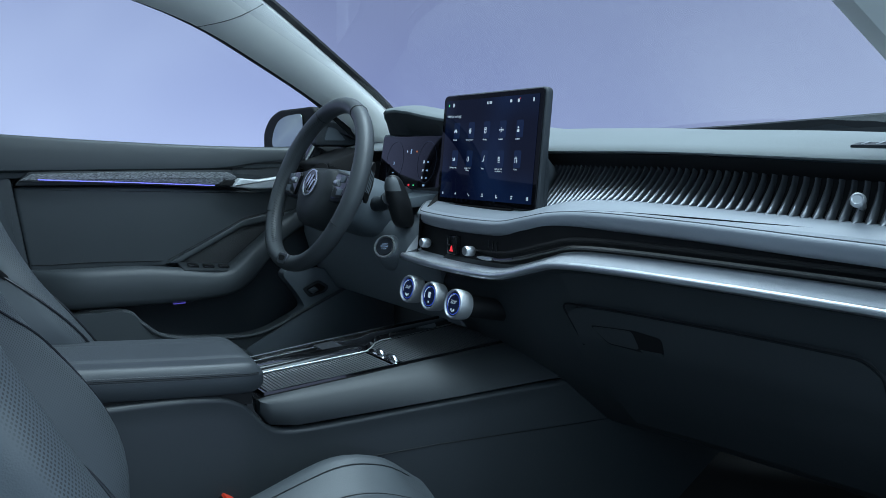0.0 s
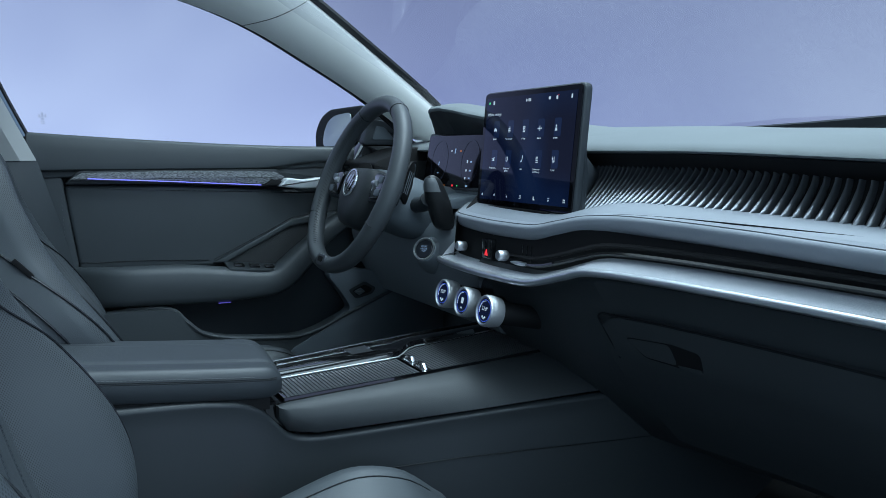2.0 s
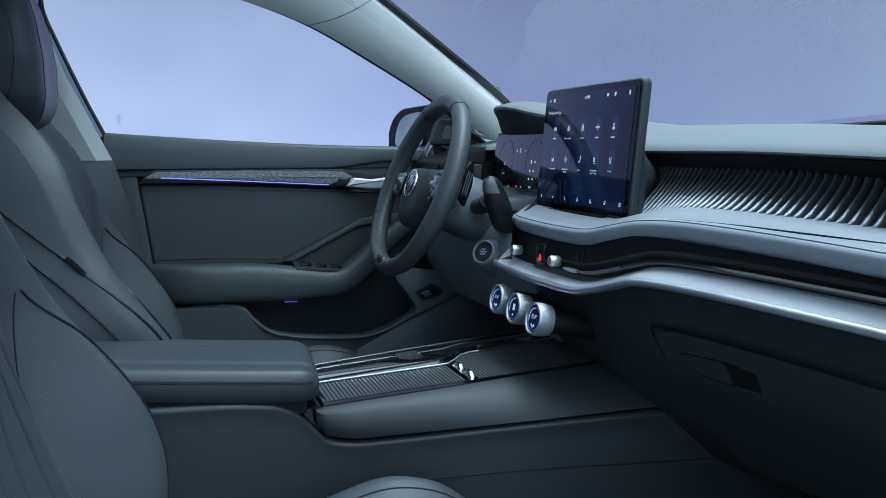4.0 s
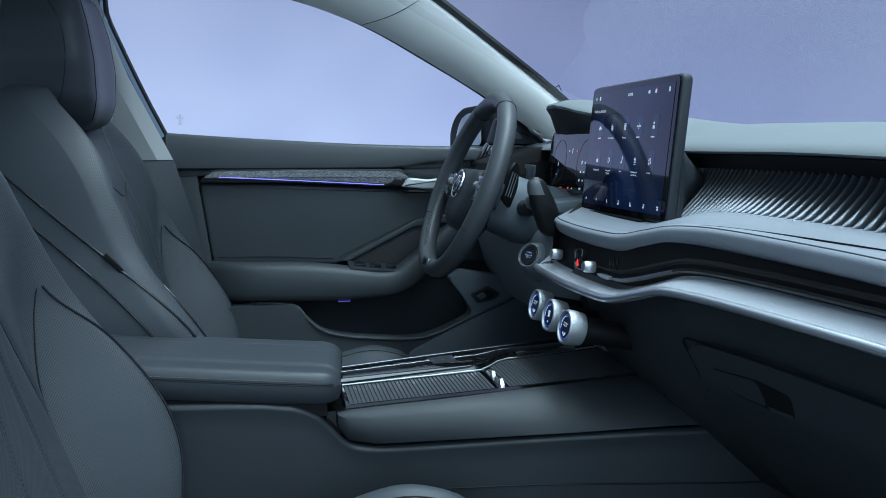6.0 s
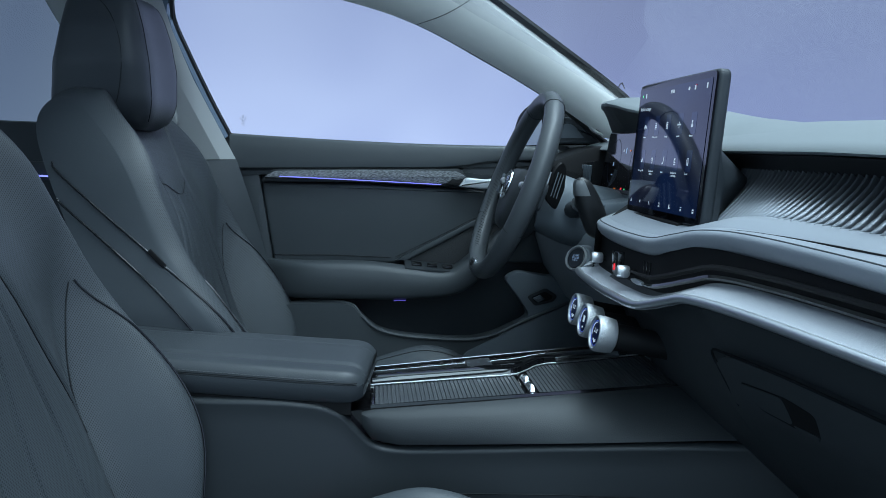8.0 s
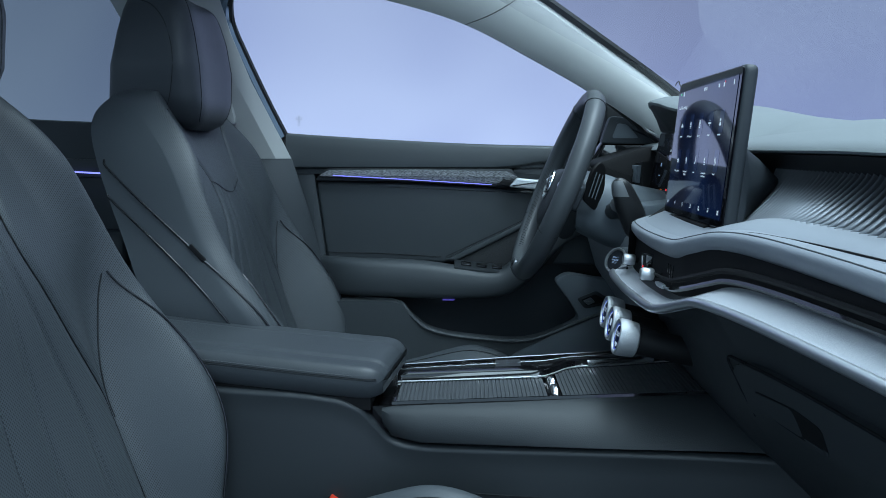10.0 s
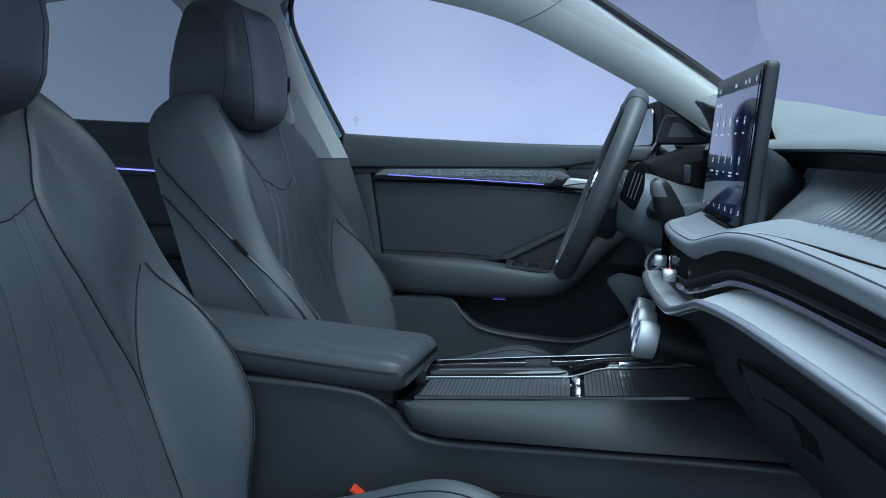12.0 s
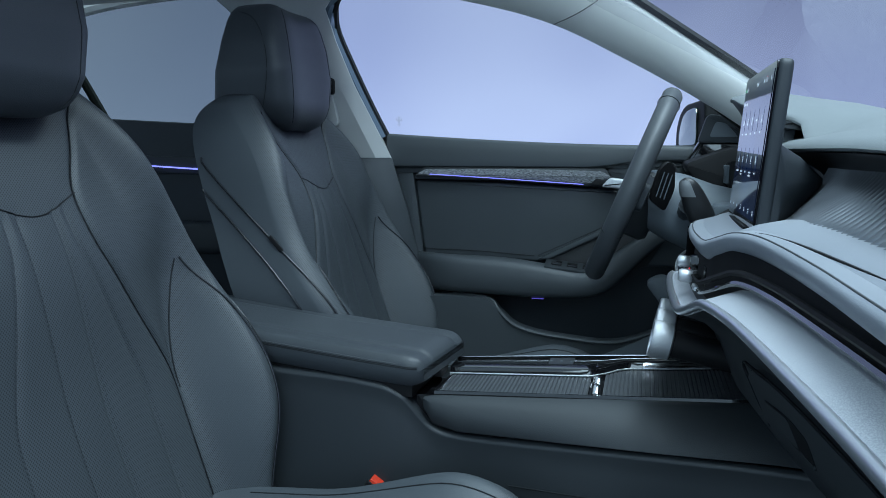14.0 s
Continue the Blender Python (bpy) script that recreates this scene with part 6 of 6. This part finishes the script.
# ---- seats ----
def seat(name, label, cx, dy, inner, head, outer):
    """A front seat whose middle is at x = cx; inner: +1 when the console is at its right."""
    s = thing(name, label, "car seat", (cx, 0.3 + dy, 0.32), "front seats")

    def at(x, y, z):
        return Vector((cx + x, y + dy, z))

    def width(z):
        return curve(z, [0.48, 0.55, 0.62, 0.70, 0.78, 0.85, 0.90, 0.96, 1.02, 1.07, 1.11, 1.135, 1.15, 1.158], [0.225, 0.248, 0.272, 0.294, 0.302, 0.290, 0.276, 0.264, 0.250, 0.231, 0.207, 0.185, 0.160, 0.125])


    def panel(z):
        return curve(z, [0.48, 0.535, 0.582, 0.656, 0.724, 0.755, 0.821, 0.882, 0.933, 0.993, 1.053, 1.13], [0.165, 0.172, 0.178, 0.184, 0.182, 0.172, 0.138, 0.109, 0.088, 0.086, 0.121, 0.158])

    def pleats(z):
        return (0.030, 0.62 * panel(z))

    def across(z):
        """The x stations of a row, which keep to the seams."""
        w = width(z)
        p = min(panel(z), w - 0.03)
        g, v = pleats(z)[1], min(max(valley(z), p + 0.012), w - 0.02)
        half = sorted([0, 0.01, 0.02, 0.026, 0.030, 0.034, 0.042, g - 0.01, g - 0.004, g, g + 0.004, g + 0.01, p - 0.007, p - 0.0035, p, p + 0.0035, p + 0.007, v - 0.005, v - 0.001, v + 0.003, v + 0.007])
        for lo, hi, n in ((0.042, g - 0.01, 4), (g + 0.01, p - 0.007, 4), (p + 0.007, v - 0.005, 14)):
            half += [lo + (hi - lo) * q / (n + 1) for q in range(1, n + 1)]
        half.sort()
        half += [half[-1] + (w - half[-1]) * (k / 26) ** 0.9 for k in range(1, 27)]
        return [-h for h in reversed(half[1:])] + half

    def mid_line(z):
        return 0.150 - 0.47 * (z - 0.70)

    def valley(z):
        """Where the bolster rises from the pleated middle."""
        return curve(z, [0.48, 0.60, 0.722, 0.926], [0.186, 0.190, 0.197, 0.240])

    def ridge(z):
        return curve(z, [0.48, 0.60, 0.66, 0.72, 0.78, 0.85, 0.90, 0.94], [0.205, 0.222, 0.236, 0.248, 0.255, 0.255, 0.253, 0.250])

    def front(x, z):
        """The surface of the backrest's front, evened along its height, with its pleats and seams."""
        w, a, p = width(z), abs(x), panel(z)
        y = sum(k * (raw(x * width(z + dz) / w, z + dz) + 0.47 * dz) for dz, k in ((-0.05, 0.1), (-0.025, 0.22), (0, 0.36), (0.025, 0.22), (0.05, 0.1)))
        for gx in pleats(z):
            y -= 0.003 * math.exp(-(((a - gx) / 0.004) ** 2)) * smoothstep(0.985, 0.965, z)
        return y - 0.005 * math.exp(-(((a - p) / 0.005) ** 2)) * smoothstep(1.13, 1.10, z)

    def raw(x, z):
        a, w = abs(x), width(z)
        p, r = panel(z), min(ridge(z), w - 0.012)
        v = min(valley(z), r - 0.014)
        deep = curve(z, [0.48, 0.60, 0.72, 0.80, 0.88, 0.94], [0.072, 0.066, 0.052, 0.032, 0.012, 0.0])
        b = (curve(z, [0.48, 0.55, 0.60, 0.64, 0.681, 0.724, 0.77, 0.811, 0.848, 0.885, 0.926, 0.97], [-0.03, -0.006, 0.020, 0.042, 0.057, 0.061, 0.054, 0.041, 0.031, 0.027, 0.027, 0.03]) * (1.0 if x * inner >= 0 else outer))
        fold = 0.017 * smoothstep(0.60, 0.76, z) * smoothstep(0.99, 0.86, z)
        if a < v:
            low = -deep - fold * smoothstep(p, v, a)
        else:
            low = -deep - fold + (b + deep + fold) * smoothstep(v, r, a)
        q = min(max((a - r) / max(w - r, 0.001), 0), 1)
        low -= 0.040 * (1 - math.sqrt(max(0.0, 1 - q * q)))
        u = a / w
        b2 = curve(z, [0.85, 0.95, 1.02, 1.09, 1.155], [0.02, 0.036, 0.044, 0.028, -0.01]) * (1.0 if x * inner >= 0 else outer)
        high = b2 * smoothstep(0.60, 0.90, u) - 0.045 * max(0, (u - 0.88) / 0.12) ** 2
        s_ = smoothstep(0.82, 1.06, z)
        return mid_line(z) + low * (1 - s_) + high * s_

    def sink(x, z):
        return 0.03 * smoothstep(0.13, 0.04, abs(x)) * smoothstep(1.0, 1.15, z)

    rings = []
    zs = [0.48 + (1.158 - 0.48) * (k / 110) for k in range(111)]
    for z in zs:
        w = width(z)
        ring = [at(x, front(x, z), z - sink(x, z)) for x in across(z)]
        th = curve(z, [0.48, 0.8, 1.05, 1.11, 1.158], [0.16, 0.145, 0.128, 0.11, 0.055])
        yb = mid_line(z) - th
        ring += [at(w * 0.985 * (1 - 2 * k / 20), yb - 0.01 + 0.015 * abs(1 - 2 * k / 20) ** 6, z - sink(w * (1 - 2 * k / 20), z)) for k in range(21)]
        rings.append(ring)
    back = part("backrest", loft(rings), PERFORATED, s)
    yoke = [at(x, front(x, z) + 0.0005, z) for x, z in [(k * 0.0044, 0.990 - 0.024 * math.cos(k / 20 * math.pi / 2) ** 1.5) for k in range(-20, 21)]]
    part("yoke_seam", tube(yoke, 0.0010, 6), SEAM, back)
    for sx in (-1, 1):
        pts = [at(sx * panel(z), front(sx * panel(z), z) + 0.0018, z - sink(panel(z), z)) for z in [0.50 + 0.62 * k / 40 for k in range(41)]]
        part("panel_seam", tube(pts, 0.0009, 6), SEAM, back)
        def side(y, z):
            """The point of the flank or of the bolster's roll at that depth."""
            w, r = width(z), min(ridge(z), width(z) - 0.012)
            if y <= front(sx * w, z):
                return at(sx * (w + 0.001), y, z)
            for k in range(81):
                a = w - (w - r) * k / 80
                if front(sx * a, z) >= y:
                    return at(sx * (a + 0.0008), y + 0.0008, z)
            return at(sx * r, front(sx * r, z) + 0.001, z)

        for pts in (((-0.116, 1.032), (-0.108, 1.017), (-0.035, 0.95), (0.049, 0.877), (0.108, 0.825), (0.155, 0.773), (0.185, 0.72), (0.20, 0.66)), ((-0.106, 0.974), (-0.098, 0.964), (-0.031, 0.904), (0.042, 0.837), (0.100, 0.771), (0.125, 0.72), (0.14, 0.62))):
            if outer < 0.5 and sx * inner < 0:
                continue
            line = spline([(0, y, z) for y, z in pts], 6)
            part("piping", tube([side(p.y, p.z) for p in line], 0.0018, 8), PIPING, back)
        pts = []
        for k in range(37):
            z = 0.52 + 0.368 * k / 36
            a = ridge(z) + 0.30 * (width(z) - ridge(z)) * smoothstep(0.88, 0.74, z) - 0.018 * smoothstep(0.80, 0.91, z)
            pts.append(at(sx * (a + 0.0012 * smoothstep(0.88, 0.80, z)), front(sx * a, z) + 0.0014, z))
        part("bolster_piping", tube(pts, 0.0015, 8), PIPING, back)
        st = bmesh.new()
        for which in (0, 1):
            for e in (0.0042,):
                z = 0.52
                while z < 0.968:
                    x0, x1 = sx * (pleats(z)[which] + e), sx * (pleats(z + 0.0032)[which] + e)
                    c = at(x0, front(x0, z) + 0.0004, z)
                    t = at(x1, front(x1, z + 0.0032) + 0.0004, z + 0.0032)
                    q = [Vector((0.0005, 0, 0)), Vector((0, 0.0005, 0)), Vector((-0.0005, 0, 0))]
                    lo, hi = [st.verts.new(c + v) for v in q], [st.verts.new(t + v) for v in q]
                    st.faces.new((lo[0], lo[1], hi[1], hi[0]))
                    st.faces.new((lo[1], lo[2], hi[2], hi[1]))
                    z += 0.006
        tagged(part("stitching", st, PLASTIC, back), kind="stuff")
        pts = []
        for k in range(16):
            z = 0.70 + 0.186 * k / 15
            x = sx * (valley(z) + 0.003)
            pts.append(at(x, front(x, z) + 0.0006, z))
        part("bolster_seam", tube(pts, 0.0010, 6), SEAM, back)
    xs = inner * width(0.87) * 1.0
    part("airbag_tab", moved(rbox(-0.002, 0.002, -0.004, 0.004, -0.018, 0.018, 0.001), pose(cx + inner * (width(0.87) + 0.001), 0.049 + dy, 0.880, 42, 0, 0)), BLACK, back)
    # headrest: rounded in front, sharp-edged behind
    zh = [1.086, 1.096, 1.115, 1.14, 1.20, 1.26, 1.30, 1.318, 1.328, 1.334, 1.337]
    hw_ = [0.060, 0.095, 0.116, 0.127, 0.138, 0.134, 0.124, 0.116, 0.106, 0.088, 0.05]
    rear_ = [-0.085, -0.124, -0.130, -0.128, -0.119, -0.104, -0.094, -0.087, -0.078, -0.062, -0.04]
    front_ = [0.022, 0.040, 0.050, 0.056, 0.056, 0.047, 0.036, 0.028, 0.018, 0.004, -0.012]

    def head_at(a, z):
        hw, y0, y1 = np.interp(z, zh, hw_), np.interp(z, zh, rear_), np.interp(z, zh, front_)
        ca, sa = math.cos(a), math.sin(a)
        e = 0.50 if sa > 0 else 0.24
        return at(hw * math.copysign(abs(ca) ** (0.5 if sa > 0 else 0.30), ca), (y0 + y1) / 2 + (y1 - y0) / 2 * math.copysign(abs(sa) ** e, sa) - 0.015 * (1 - abs(ca)) * (sa > 0) + 0.005 + head, z)

    levels = [curve(k / 30, [0, 0.04, 0.10, 0.2, 0.5, 0.75, 0.9, 0.96, 1.0], [1.086, 1.092, 1.108, 1.14, 1.22, 1.285, 1.322, 1.332, 1.337]) for k in range(31)]
    h = part("headrest", loft([[head_at(k * math.pi / 36, z) for k in range(72)] for z in levels]), LEATHER, s, smooth=70)

    def depth_angle(f):
        q = 2 * f - 1
        return math.asin(math.copysign(abs(q) ** (1 / 0.50 if q > 0 else 1 / 0.24), q))

    for sx in (-1, 1):
        pts = []
        for f, z in ((0.06, 1.316), (0.30, 1.314), (0.50, 1.303), (0.64, 1.276), (0.71, 1.235), (0.71, 1.19), (0.66, 1.14), (0.58, 1.105), (0.55, 1.095)):
            a = depth_angle(f)
            pts.append(head_at(a if sx > 0 else math.pi - a, z) + Vector((sx * 0.0002, 0, 0)))
        part("headrest_seam", tube(spline(pts, 6), 0.0007, 6), SEAM, h)
        pts = [head_at(1.02 if sx > 0 else math.pi - 1.02, z) + Vector((sx * 0.0002, 0.0002, 0)) for z in [1.10 + 0.232 * k / 20 for k in range(21)]]
        part("headrest_seam", tube(pts, 0.0007, 6), SEAM, h)
        part("headrest_post", tube([at(sx * 0.06, -0.03 + head, 1.03), at(sx * 0.06, -0.03 + head, 1.12)], 0.007, 8), BLACK, h)
    # cushion
    rings = []
    for k in range(40):
        y = 0.05 + 0.585 * k / 39
        t = k / 39
        w = 0.262 - 0.015 * smoothstep(0.7, 1.0, t)
        zt = 0.545 + 0.04 * t - 0.06 * max(0, (t - 0.72) / 0.28) ** 2
        ring = []
        for j in range(49):
            u = 2 * j / 48 - 1
            a = abs(u)
            z = zt + 0.036 * smoothstep(0.5, 0.80, a) * smoothstep(0.42, 0.82, t) * (1 - 0.4 * smoothstep(0.88, 1.0, t)) - 0.07 * max(0, (a - 0.78) / 0.22) ** 2
            z -= 0.005 * math.exp(-(((a * w - 0.135) / 0.005) ** 2))
            ring.append(at(u * w, y, z))
        ring += [at(w, y, zt - 0.12), at(-w, y, zt - 0.12)]
        rings.append(ring)
    cu = part("cushion", loft(rings), PERFORATED, s)
    for j in (7, 41):
        line = [Vector(r[j]) + Vector((0, 0.0, 0.0006)) for r in rings[10:38]]
        part("cushion_piping", tube(line, 0.0009, 6), SEAM, cu)
    for j in (11, 37):
        part("cushion_seam", tube([Vector(r[j]) + Vector((0, 0, 0.0004)) for r in rings[2:38]], 0.0009, 6), SEAM, cu)
    part("side_shield", prism(rounded([(0.02 + dy, 0.36), (0.56 + dy, 0.36), (0.60 + dy, 0.42), (0.3 + dy, 0.46), (0.02 + dy, 0.47)], 0.02), cx + inner * 0.255, cx + inner * 0.275, "x", 0.006), PLASTIC, s)
    part("seat_base", rbox(cx - 0.22, cx + 0.22, 0.05 + dy, 0.52 + dy, 0.30, 0.42, 0.02), BLACK, s)
    part("rear_panel", rbox(cx - 0.19, cx + 0.19, -0.10 + dy, 0.0 + dy, 0.44, 0.52, 0.02), BLACK, s)
    return s


seat("driver_seat", "grey leather driver's seat with pleated centre and headrest", -0.385, 0.045, 1, -0.045, 0.85)
seat("passenger_seat", "grey perforated leather passenger seat with stitched pleats", 0.385, -0.01, -1, -0.022, 0.35)


def buckle():
    b = thing("belt_buckle", "black seat belt buckle with red release button", "belt buckle", (0.10, 0.35, 0.48))
    m = pose(0.108, 0.34, 0.535, -35, 0, 0)
    part("body", moved(rbox(-0.016, 0.016, -0.012, 0.012, -0.05, 0.02, 0.004), m), BLACK, b)
    part("button", moved(rbox(-0.013, 0.013, -0.010, 0.010, 0.012, 0.024, 0.002), m), BUCKLE_RED, b, "red release button")
    part("stem", moved(rbox(-0.010, 0.010, -0.005, 0.005, -0.20, -0.05, 0.002), m), BLACK, b)


buckle()


def rear_bench():
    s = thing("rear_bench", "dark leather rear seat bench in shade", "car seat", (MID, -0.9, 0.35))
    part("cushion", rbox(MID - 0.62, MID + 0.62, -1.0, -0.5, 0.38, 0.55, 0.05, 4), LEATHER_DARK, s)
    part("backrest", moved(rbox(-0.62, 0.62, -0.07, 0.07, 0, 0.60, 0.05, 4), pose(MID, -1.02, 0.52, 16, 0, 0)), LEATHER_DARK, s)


rear_bench()
